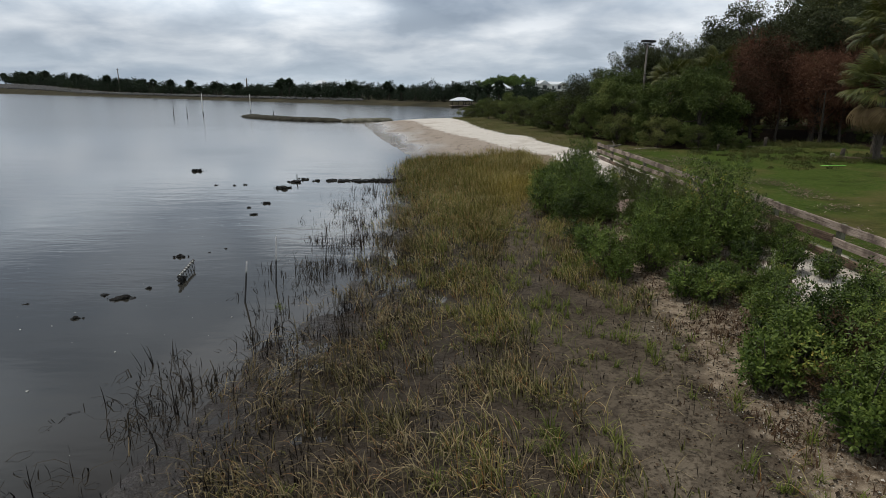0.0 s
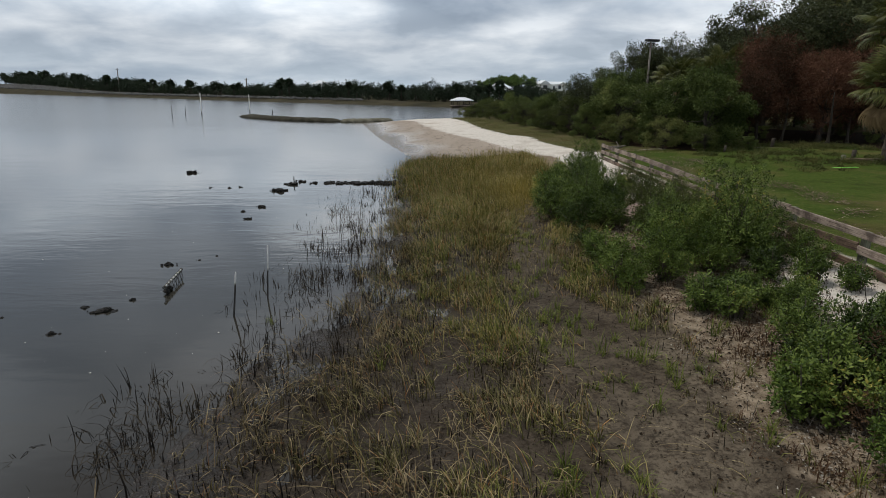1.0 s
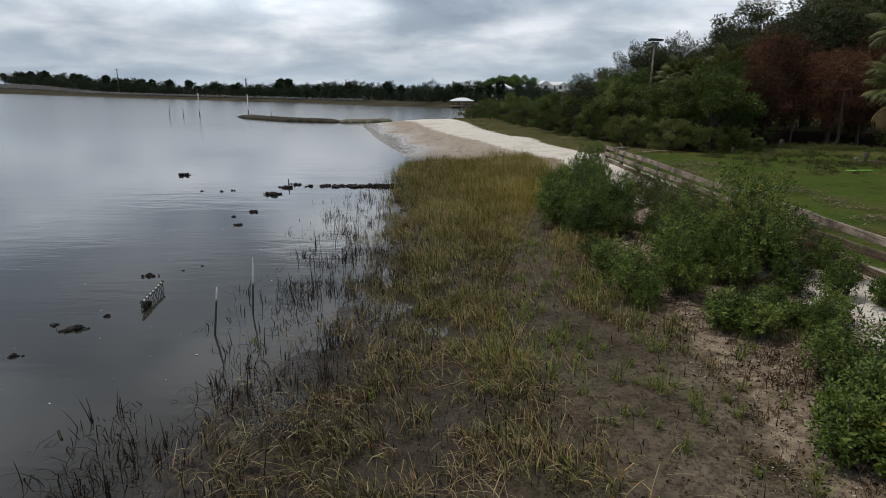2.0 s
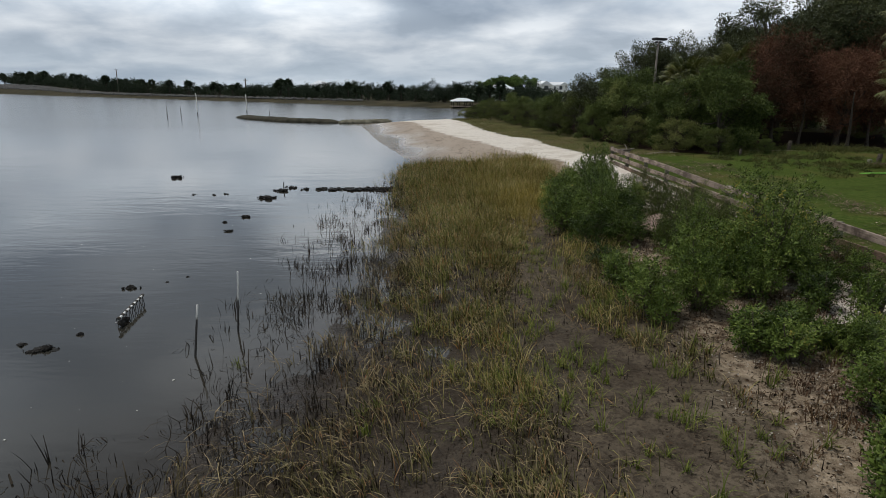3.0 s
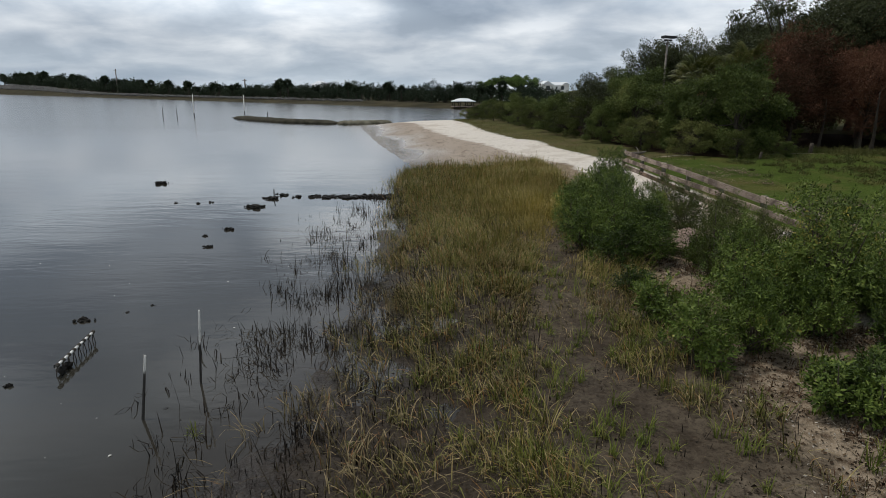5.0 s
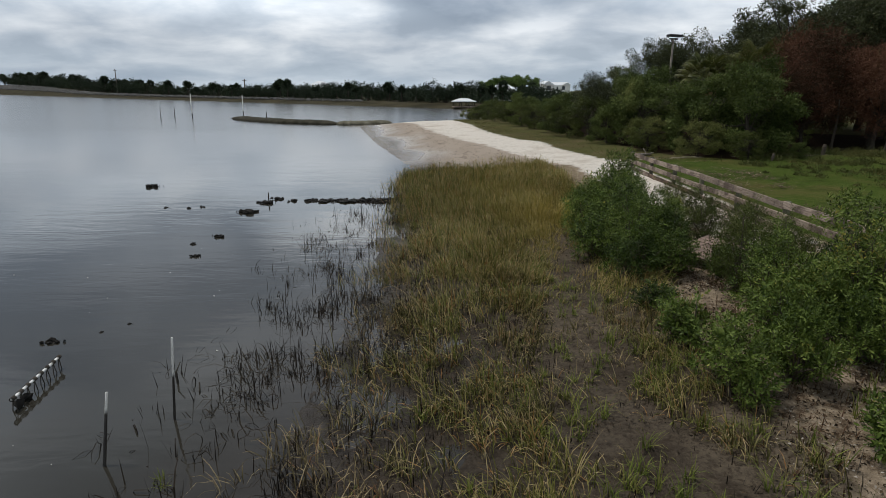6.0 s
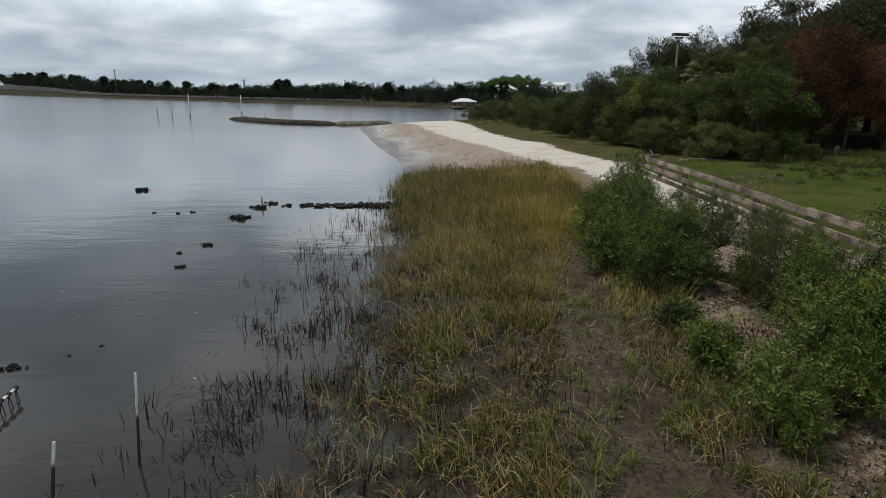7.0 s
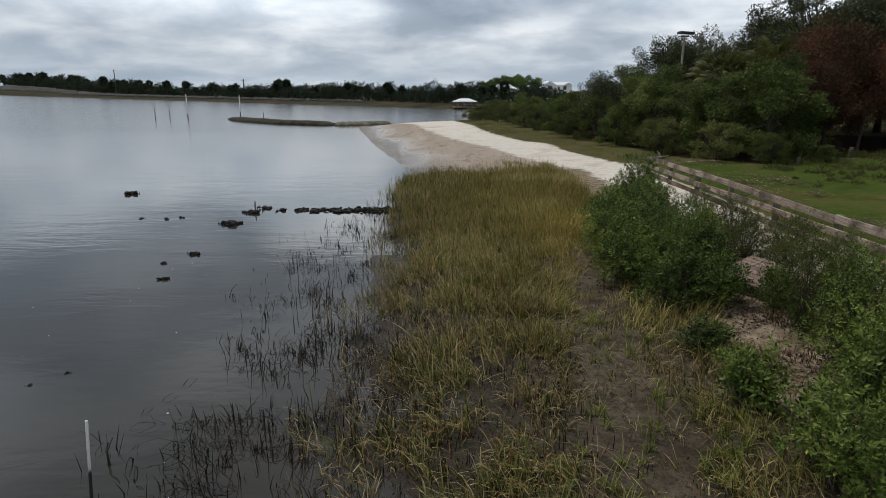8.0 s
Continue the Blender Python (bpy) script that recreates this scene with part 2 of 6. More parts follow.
def ground_mat():
    k = Mat("shore_ground", 0.85, spec=0.4)
    n1, n2, n3 = k.noise(0.7, 5.0), k.noise(6.0, 6.0), k.noise(45.0, 4.0)
    v = k.voronoi(60.0)
    mud = k.mix(k.ramp(n1, [(0.32, 0.0), (0.68, 1.0)]), (0.060, 0.047, 0.034), (0.19, 0.155, 0.112))
    mud = k.mix(k.math("MULTIPLY", k.ramp(n2, [(0.45, 0.0), (0.62, 1.0)]), 0.5), mud, (0.034, 0.027, 0.021))
    mud = k.mix(k.math("MULTIPLY", k.ramp(n3, [(0.56, 0.0), (0.70, 1.0)]), 0.4), mud, (0.155, 0.122, 0.09))
    mud = k.mix(k.math("MULTIPLY", k.ramp(k.noise(19.0, 6.0, 0.65), [(0.50, 0.0), (0.60, 1.0)]), 0.6), mud, (0.032, 0.024, 0.017))
    shell = k.mix(k.ramp(n2, [(0.35, 0.0), (0.65, 1.0)]), (0.095, 0.067, 0.044), (0.33, 0.265, 0.19))
    shell = k.mix(k.ramp(v, [(0.1, 0.55), (0.32, 0.0)]), shell, (0.46, 0.41, 0.33))
    white_sand = k.mix(k.math("MULTIPLY", k.ramp(n2, [(0.5, 0.0), (0.7, 1.0)]), 0.5), (0.64, 0.595, 0.53), (0.46, 0.395, 0.32))
    white_sand = k.mix(k.math("MULTIPLY", n3, 0.25), white_sand, (0.66, 0.61, 0.55))
    white_sand = k.mix(k.ramp(k.noise(0.55, 6.0), [(0.52, 0.0), (0.70, 0.6)]), white_sand, (0.40, 0.33, 0.26))
    wet_sand = k.mix(k.noise(0.4, 6.0, vec=k.stretch(k.place(), (1.6, 0.6, 1.0))), (0.27, 0.22, 0.175), (0.44, 0.375, 0.31))
    tide = k.noise(1.1, 7.0, 0.7, vec=k.stretch(k.place(), (2.4, 0.7, 1.0)), distortion=0.8)
    wet_sand = k.mix(k.ramp(tide, [(0.52, 0.0), (0.64, 0.6)]), wet_sand, (0.17, 0.135, 0.105))
    white_sand = k.mix(k.ramp(k.noise(2.6, 8.0, 0.75), [(0.54, 0.0), (0.66, 0.55)]), white_sand, (0.30, 0.255, 0.21))
    lawn = k.mix(k.noise(1.3, 5.0), (0.028, 0.048, 0.009), (0.070, 0.110, 0.020))
    lawn = k.mix(k.math("MULTIPLY", k.ramp(k.noise(7.0, 8.0, 0.75), [(0.44, 0.0), (0.60, 1.0)]), 0.75), lawn, (0.092, 0.108, 0.027))
    lawn = k.mix(k.math("MULTIPLY", k.ramp(n3, [(0.45, 0.0), (0.6, 1.0)]), 0.5), lawn, (0.03, 0.045, 0.01))
    lawn = k.mix(k.ramp(k.noise(0.35, 4.0), [(0.50, 0.0), (0.66, 0.8)]), lawn, (0.10, 0.085, 0.032))
    lawn = k.mix(k.ramp(k.noise(0.9, 6.0, 0.65), [(0.50, 0.0), (0.66, 0.55)]), lawn, (0.026, 0.036, 0.009))
    # leaf litter, its brown darkened to near black for the canopy's shade
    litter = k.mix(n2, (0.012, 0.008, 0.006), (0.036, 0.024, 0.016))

    def edge(name, amount=0.5):
        s = k.math("ADD", k.attr(name), k.math("MULTIPLY", k.math("SUBTRACT", k.noise(1.7, 8.0, 0.62), 0.5), amount * 1.6))
        return k.ramp(s, [(0.36, 0.0), (0.64, 1.0)])

    c = k.mix(edge("shell", 0.9), mud, shell)
    c = k.mix(edge("wetsand", 0.4), c, wet_sand)
    c = k.mix(edge("sand", 0.7), c, white_sand)
    c = k.mix(edge("lawn", 0.6), c, lawn)
    dune = k.mix(k.noise(2.5, 6.0, 0.65), (0.045, 0.052, 0.018), (0.125, 0.118, 0.048))
    dune = k.mix(k.ramp(k.noise(0.6, 6.0, 0.65), [(0.48, 0.0), (0.66, 0.75)]), dune, (0.13, 0.098, 0.058))
    c = k.mix(edge("dune", 0.9), c, dune)
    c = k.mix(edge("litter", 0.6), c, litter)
    wet = k.math("MULTIPLY", k.attr("wet"), k.ramp(n1, [(0.35, 0.55), (0.6, 1.0)]))
    k.colour(k.mix(k.math("ADD", k.math("MULTIPLY", wet, 0.83), k.math("MULTIPLY", k.attr("film"), 0.5), True), c, (0.021, 0.0155, 0.0115)))
    k.roughness(k.math("SUBTRACT", 0.95, k.math("ADD", k.math("MULTIPLY", wet, 0.45), k.math("MULTIPLY", k.attr("film"), 0.4))))
    k.roughness(k.math("SUBTRACT", k.b.inputs["Roughness"].links[0].from_socket, k.math("MULTIPLY", k.attr("sheen"), 0.74)))
    k.put(k.b.inputs["Specular IOR Level"], k.math("ADD", k.math("ADD", 0.02, k.math("MULTIPLY", k.attr("sheen"), 0.95)), k.math("ADD", k.math("MULTIPLY", wet, 0.10), k.math("MULTIPLY", k.attr("film"), 0.45))))
    k.bump(n2, 0.09, 0.9)
    k.bump(n3, 0.02, 0.9)
    return k.m


def water_mat():
    k = Mat("bay_water", 0.05, spec=0.62)
    k.b.inputs["IOR"].default_value = 1.45
    p = k.place()
    deep = k.mix(k.noise(0.08, 3.0), (0.026, 0.025, 0.020), (0.036, 0.033, 0.027))
    deep = k.mix(k.attr("sandbed"), deep, (0.17, 0.14, 0.11))
    k.colour(k.mix(k.attr("shallow"), deep, (0.026, 0.021, 0.015)))
    calm = k.ramp(k.noise(0.06, 3.0, vec=k.stretch(p, (1.0, 2.2, 1.0))), [(0.40, 0.25), (0.60, 1.0)])
    w1 = k.noise(0.9, 3.0, vec=k.stretch(p, (0.55, 1.6, 1.0)), distortion=0.4)
    w2 = k.noise(4.5, 3.0, vec=k.stretch(p, (0.5, 1.4, 1.0)), distortion=0.3)
    h = k.math("ADD", k.math("MULTIPLY", w1, 0.15), k.math("MULTIPLY", w2, 0.055))
    # the open bay is ruffled by wind, the water in the lee of the grass is not
    far = k.n.new("ShaderNodeSeparateXYZ")
    k.l.new(p, far.inputs[0])
    windy = k.ramp(k.math("DIVIDE", far.outputs[1], 60.0), [(0.30, 0.0), (1.0, 1.0)])
    k.roughness(k.math("ADD", 0.02, k.math("MULTIPLY", windy, 0.15)))
    k.bump(k.math("MULTIPLY", k.math("MULTIPLY", h, calm), k.math("SUBTRACT", 1.0, k.math("MULTIPLY", windy, 0.55))), 0.12, 0.7)
    return k.m


def wood_mat(name, a, b, dark, along=(14.0, 14.0, 1.2), rough=0.85):
    """Weathered sawn wood; the grain runs along the local z axis unless told otherwise."""
    k = Mat(name, rough, spec=0.25)
    lo = k.local()
    grain = k.noise(3.0, 6.0, 0.65, vec=k.stretch(lo, along))
    broad = k.noise(2.2, 5.0)
    c = k.mix(k.ramp(grain, [(0.35, 0.0), (0.65, 1.0)]), a, b)
    c = k.mix(k.math("MULTIPLY", k.ramp(broad, [(0.45, 0.0), (0.60, 1.0)]), 0.85), c, dark)
    c = k.mix(k.math("MULTIPLY", k.ramp(k.noise(1.0, 6.0, 0.7, vec=k.stretch(lo, (along[0] * 0.8, along[1] * 3, along[2] * 3))), [(0.56, 0.0), (0.60, 1.0)]), 0.8), c, dark)
    c = k.mix(k.math("MULTIPLY", k.single(), 0.35), c, dark)
    k.colour(c)
    k.bump(grain, 0.002, 0.8)
    return k.m


def plain_mat(name, a, b, scale=6.0, rough=0.7, bump=0.01, metal=0.0, spec=0.08):
    k = Mat(name, rough, metal, spec)
    n = k.noise(scale, 6.0)
    k.colour(k.mix(k.ramp(n, [(0.3, 0.0), (0.7, 1.0)]), a, b))
    if bump:
        k.bump(n, bump, 0.8)
    return k.m


def pole_mat():
    """White plastic pipe, black with growth below the tide mark."""
    k = Mat("marker_pipe", 0.55)
    z = k.n.new("ShaderNodeSeparateXYZ")
    k.l.new(k.place(), z.inputs[0])
    s = k.math("ADD", k.math("MULTIPLY", z.outputs[2], 1.0), k.math("MULTIPLY", k.math("SUBTRACT", k.noise(9.0, 4.0), 0.5), 0.12))
    k.colour(k.ramp(s, [(0.46, (0.018, 0.015, 0.012)), (0.52, (0.55, 0.54, 0.50)), (1.0, (0.68, 0.67, 0.63))]))
    k.bump(k.noise(60.0), 0.004, 0.6)
    return k.m


M_GRASS, M_GROUND, M_WATER, M_PIPE = grass_mat(), ground_mat(), water_mat(), pole_mat()
M_RAIL = wood_mat("grey_weathered_rail", (0.24, 0.18, 0.14), (0.46, 0.375, 0.31), (0.075, 0.054, 0.043), (1.2, 14.0, 14.0))
M_RAIL_BROWN = wood_mat("brown_weathered_rail", (0.13, 0.085, 0.056), (0.29, 0.205, 0.145), (0.045, 0.03, 0.023), (1.2, 14.0, 14.0))
M_POST = wood_mat("green_treated_post", (0.12, 0.125, 0.085), (0.22, 0.21, 0.15), (0.06, 0.055, 0.04))
M_DECK = wood_mat("pinkish_deck_board", (0.17, 0.118, 0.09), (0.31, 0.235, 0.19), (0.08, 0.055, 0.045), (14.0, 1.2, 14.0))
M_BARK = plain_mat("bark", (0.022, 0.018, 0.014), (0.075, 0.064, 0.052), 14.0, 0.9, 0.03)
M_TWIG = plain_mat("grey_twig", (0.04, 0.032, 0.025), (0.13, 0.11, 0.09), 20.0, 0.9, 0.01)
M_OYSTER = plain_mat("oyster_clump", (0.005, 0.0045, 0.004), (0.022, 0.020, 0.017), 25.0, 0.5, 0.03)
M_SHELL = plain_mat("oyster_shell", (0.24, 0.21, 0.17), (0.50, 0.46, 0.40), 9.0, 0.7, 0.01)
M_LAMPPOLE = wood_mat("grey_timber_pole", (0.19, 0.165, 0.14), (0.31, 0.28, 0.24), (0.11, 0.09, 0.075))
M_DARKMETAL = plain_mat("dark_lamp_housing", (0.035, 0.035, 0.036), (0.07, 0.07, 0.07), 8.0, 0.5, 0.0)
M_TUBE = plain_mat("algae_sandtube", (0.016, 0.016, 0.010), (0.075, 0.068, 0.05), 1.2, 0.9, 0.06)
M_TUBE_PALE = plain_mat("pale_sandtube", (0.05, 0.048, 0.03), (0.20, 0.185, 0.14), 1.2, 0.9, 0.06)
M_RIPRAP = plain_mat("riprap_stone", (0.055, 0.053, 0.05), (0.19, 0.185, 0.178), 0.9, 0.9, 0.1)
M_BANK = plain_mat("bank_grass", (0.022, 0.020, 0.009), (0.058, 0.048, 0.024), 0.15, 0.9, 0.1)
M_WHITEPAINT = plain_mat("white_painted_board", (0.74, 0.74, 0.72), (0.82, 0.82, 0.80), 2.0, 0.6, 0.0)
M_TINROOF = plain_mat("pale_metal_roof", (0.64, 0.66, 0.68), (0.76, 0.78, 0.80), 1.5, 0.4, 0.0)
M_DARKGLASS = plain_mat("dark_window_glass", (0.02, 0.022, 0.025), (0.04, 0.045, 0.05), 2.0, 0.08, 0.0, spec=0.8)
M_POLEDARK = plain_mat("dark_pile", (0.02, 0.018, 0.015), (0.07, 0.06, 0.05), 6.0, 0.85, 0.01)
M_LIME = plain_mat("lime_plastic", (0.16, 0.50, 0.06), (0.26, 0.62, 0.10), 5.0, 0.4, 0.0, spec=0.4)
M_FOAM = plain_mat("foam_fleck", (0.45, 0.45, 0.42), (0.62, 0.62, 0.58), 20.0, 0.9, 0.0)

# ---- mesh helpers ----


def mesh_of(name, V, F, mat, smooth=False):
    """A mesh from arrays: V (n, 3), F (m, 3 or 4)."""
    V, F = np.asarray(V, dtype=np.float32), np.asarray(F, dtype=np.int32)
    me = bpy.data.meshes.new(name)
    me.vertices.add(len(V))
    me.vertices.foreach_set("co", V.ravel())
    me.loops.add(F.size)
    me.loops.foreach_set("vertex_index", F.ravel())
    me.polygons.add(len(F))
    me.polygons.foreach_set("loop_start", np.arange(0, F.size, F.shape[1], dtype=np.int32))
    me.polygons.foreach_set("use_smooth", np.full(len(F), bool(smooth)))
    me.update(calc_edges=True)
    me.materials.append(mat)
    return me


class Bag:
    """Collects pieces of geometry for one mesh; quads are cut into triangles."""

    def __init__(self):
        self.v, self.f, self.n = [], [], 0

    def add(self, V, F):
        V, F = np.asarray(V, dtype=np.float64), np.asarray(F, dtype=np.int64)
        if F.shape[1] == 4:
            F = np.concatenate([F[:, [0, 1, 2]], F[:, [0, 2, 3]]])
        self.v.append(V)
        self.f.append(F + self.n)
        self.n += len(V)
        return self

    def mesh(self, name, mat, smooth=False):
        return mesh_of(name, np.concatenate(self.v), np.concatenate(self.f), mat, smooth)


def part(name, data, parent=None, label="", m=None):
    """Links a mesh as one object under a thing or a part."""
    ob = new(name, data)
    if parent is not None:
        ob.parent = parent
    if m is not None:
        ob.matrix_basis = m
    if label:
        ob["label"] = label
    return ob


def thing(name, m, label, category, group="", kind=""):
    ob = new(name)
    ob.matrix_basis = m
    ob.empty_display_size = 0.1
    return tagged(ob, label, category, group, kind)


def tube(points, radii, sides=7, cap=True):
    """A tapered tube along points."""
    P = np.asarray(points, dtype=float)
    R = np.broadcast_to(np.asarray(radii, dtype=float), (len(P),))
    T = np.gradient(P, axis=0)
    T /= np.linalg.norm(T, axis=1)[:, None] + 1e-9
    ref = np.where(np.abs(T[:, 2:3]) > 0.9, [[1.0, 0, 0]], [[0, 0, 1.0]])
    A = np.cross(T, ref)
    A /= np.linalg.norm(A, axis=1)[:, None] + 1e-9
    B = np.cross(T, A)
    an = np.linspace(0, 2 * np.pi, sides, endpoint=False)
    ring = np.cos(an)[None, :, None] * A[:, None] + np.sin(an)[None, :, None] * B[:, None]
    V = (P[:, None] + ring * R[:, None, None]).reshape(-1, 3)
    F = []
    for i in range(len(P) - 1):
        for j in range(sides):
            a, b = i * sides + j, i * sides + (j + 1) % sides
            F.append((a, b, b + sides, a + sides))
    F = np.array(F)
    F = np.concatenate([F[:, [0, 1, 2]], F[:, [0, 2, 3]]])
    if cap:
        n = len(V)
        V = np.concatenate([V, P[-1:]])
        last = (len(P) - 1) * sides
        F = np.concatenate([F, [(last + j, last + (j + 1) % sides, n) for j in range(sides)]])
    return V, F


def box_bm(sx, sy, sz, bevel=0.006, cx=0.0, cy=0.0, cz=0.0):
    bm = bmesh.new()
    bmesh.ops.create_cube(bm, size=1.0, matrix=Matrix.LocRotScale((cx, cy, cz), None, (sx, sy, sz)))
    if bevel:
        bmesh.ops.bevel(bm, geom=bm.edges[:], offset=bevel, segments=1, affect="EDGES")
    return bm


def bm_mesh(name, bm, mat, smooth=False):
    me = bpy.data.meshes.new(name)
    bm.to_mesh(me)
    bm.free()
    me.materials.append(mat)
    if smooth:
        me.polygons.foreach_set("use_smooth", np.ones(len(me.polygons), dtype=bool))
    return me


def plank_mesh(name, length, height, thick, mat, rng, axis=0):
    """A sawn board, slightly bowed and split, lying along x."""
    n = max(3, int(length / 0.4))
    xs = np.linspace(-length / 2, length / 2, n + 1)
    bow = np.cumsum(rng.normal(0, 0.0035, n + 1))
    bow -= np.linspace(bow[0], bow[-1], n + 1)
    c = 0.004
    prof = [(-thick / 2 + c, -height / 2), (thick / 2 - c, -height / 2), (thick / 2, -height / 2 + c), (thick / 2, height / 2 - c),
            (thick / 2 - c, height / 2), (-thick / 2 + c, height / 2), (-thick / 2, height / 2 - c), (-thick / 2, -height / 2 + c)]
    V = []
    for i, x in enumerate(xs):
        wear = 1 + rng.normal(0, 0.005)
        for y, z in prof:
            V.append((x, y + bow[i], z * wear + bow[i] * 0.6))
    F = []
    for i in range(n):
        for j in range(8):
            a, b = i * 8 + j, i * 8 + (j + 1) % 8
            F.append((a, a + 8, b + 8, b))
    F = np.array(F)
    F = np.concatenate([F[:, [0, 1, 2]], F[:, [0, 2, 3]]])
    e = n * 8
    caps = [(0, j, j + 1) for j in range(1, 7)] + [(e, e + j + 1, e + j) for j in range(1, 7)]
    return mesh_of(name, V, np.concatenate([F, caps]), mat)


GRID = np.random.RandomState(5).rand(4, 256, 256)


def vnoise(x, y, k=0):
    """Smooth value noise, 0 to 1, one cell a unit."""
    x, y = np.asarray(x, dtype=float), np.asarray(y, dtype=float)
    i, j = np.floor(x).astype(int), np.floor(y).astype(int)
    u, v = x - i, y - j
    u, v = u * u * (3 - 2 * u), v * v * (3 - 2 * v)
    g = GRID[k]
    a, b = g[i % 256, j % 256], g[(i + 1) % 256, j % 256]
    c, d = g[i % 256, (j + 1) % 256], g[(i + 1) % 256, (j + 1) % 256]
    return (a * (1 - u) + b * u) * (1 - v) + (c * (1 - u) + d * u) * v


def fbm(x, y, k=0):
    return 0.55 * vnoise(x, y, k) + 0.28 * vnoise(x * 2.1, y * 2.1, (k + 1) % 4) + 0.17 * vnoise(x * 4.3, y * 4.3, (k + 2) % 4)


def blades(base, height, width, az, lean, curl, segs=2):
    """Grass blades as tapered strips: az the way they lean, lean the tilt from upright, curl the further bend at the tip (radians)."""
    n = len(base)
    side = np.stack([-np.sin(az), np.cos(az), np.zeros(n)], 1)
    fwd = np.stack([np.cos(az), np.sin(az), np.zeros(n)], 1)
    pts, p = [base], base
    for s in range(segs + 1):
        a = lean + curl * (s / max(1, segs))
        step = (height / (segs + 1))[:, None]
        p = p + step * (np.sin(a)[:, None] * fwd + np.cos(a)[:, None] * np.array([[0, 0, 1.0]]))
        pts.append(p)
    V = []
    for s in range(segs + 1):
        w = (width * (0.5, 0.5, 0.36, 0.28)[s])[:, None]
        V += [pts[s] - side * w, pts[s] + side * w]
    V.append(pts[-1])
    k = len(V)
    V = np.stack(V, 1).reshape(-1, 3)
    F = []
    for s in range(segs):
        a = 2 * s
        F += [(a, a + 1, a + 3), (a, a + 3, a + 2)]
    F.append((2 * segs, 2 * segs + 1, 2 * segs + 2))
    F = (np.arange(n)[:, None, None] * k + np.array(F)[None]).reshape(-1, 3)
    return V, F


def leaves(C, D, N, L, Wd, fine=False):
    """Leaf blades from C along D, with the face towards N; fine: a rounded six-point leaf, None: a three-cornered spray, else a diamond."""
    D = D / (np.linalg.norm(D, axis=1)[:, None] + 1e-9)
    S = np.cross(D, N)
    S /= np.linalg.norm(S, axis=1)[:, None] + 1e-9
    U = np.cross(S, D)
    L, Wd = L[:, None], Wd[:, None]
    if fine:
        V = [C, C + D * L * 0.35 + S * Wd * 0.5 + U * Wd * 0.12, C + D * L * 0.72 + S * Wd * 0.42 + U * Wd * 0.08, C + D * L - U * L * 0.06,
             C + D * L * 0.72 - S * Wd * 0.42 + U * Wd * 0.08, C + D * L * 0.35 - S * Wd * 0.5 + U * Wd * 0.12]
        F = [(0, 1, 5), (1, 2, 4), (1, 4, 5), (2, 3, 4)]
    elif fine is None:
        V = [C + S * Wd * 0.6, C - S * Wd * 0.6, C + D * L]
        F = [(0, 1, 2)]
    else:
        V = [C, C + D * L * 0.5 + S * Wd * 0.5 + U * Wd * 0.15, C + D * L, C + D * L * 0.5 - S * Wd * 0.5 + U * Wd * 0.15]
        F = [(0, 1, 2), (0, 2, 3)]
    k = len(V)
    V = np.stack(V, 1).reshape(-1, 3)
    return V, (np.arange(len(C))[:, None, None] * k + np.array(F)[None]).reshape(-1, 3)


def unit(rng, n):
    v = rng.normal(size=(n, 3))
    return v / np.linalg.norm(v, axis=1)[:, None]


# ---- ground ----
SHORE_Y = np.array([-400, 0, 4.7, 6.4, 7.3, 8.0, 8.9, 9.8, 12, 15, 19.5, 26, 31.0, 34, 37.5, 45, 52, 60.5, 64, 67, 69.6, 71.5, 75, 118, 900])
SHORE_X = np.array([-60, -3.5, -2.75, -2.6, -2.5, -2.15, -1.95, -1.45, -1.38, -1.42, -1.52, -1.8, -1.65, -2.3, -3.2, -4.9, -6.3, -8.0, -8.4, -7.0, -2.4, 1.5, 3.2, 4.3, 10])
# the dry white sand lies between these two lines
WHITE_Y, WHITE_X = np.array([28, 30.7, 33.8, 39, 44.4, 51.8, 61.5, 64, 66.5, 72]), np.array([6.4, 5.3, 3.9, 2.3, 0.5, -1.2, -2.6, -4.2, -5.2, -3.0])
DUNE_Y, DUNE_X = np.array([29, 31, 33.2, 35.2, 37, 40, 41.6, 44, 49, 58.7, 65.8, 72]), np.array([8.1, 7.5, 7.0, 6.3, 6.0, 5.7, 4.6, 4.1, 3.1, 2.2, 0.9, 1.4])
TREE_Y = np.array([-400, 10, 20, 24, 26.5, 29, 32, 41, 55, 67, 76, 900])
TREE_X = np.array([26, 24, 20, 17, 13.5, 11, 8.8, 7.2, 4.6, 3.4, 3.6, 5])
# line of the far bank: from its near end away to the open side
BANK0, BANK1 = np.array([4.3, 118.0]), np.array([-395.0, 541.0])
BANK_U = (BANK1 - BANK0) / np.linalg.norm(BANK1 - BANK0)
BANK_N = np.array([BANK_U[1], -BANK_U[0]])
if BANK_N[1] < 0:
    BANK_N = -BANK_N


def ss(a, b, x):
    t = np.clip((x - a) / (b - a), 0, 1)
    return t * t * (3 - 2 * t)


def wood(x, y):
    """How far a place lies inside the edge of the wood."""
    back = np.interp(x, [13, 14.5, 16.4, 18.6, 19.7, 20.2, 22, 26], [29.3, 30.5, 31.6, 30.9, 30.1, 28, 25, 20])
    return np.where(np.asarray(x) > 13, (y - back) * 0.8, x - np.interp(y, TREE_Y, TREE_X))


def shore(y):
    return np.interp(y, SHORE_Y, SHORE_X)


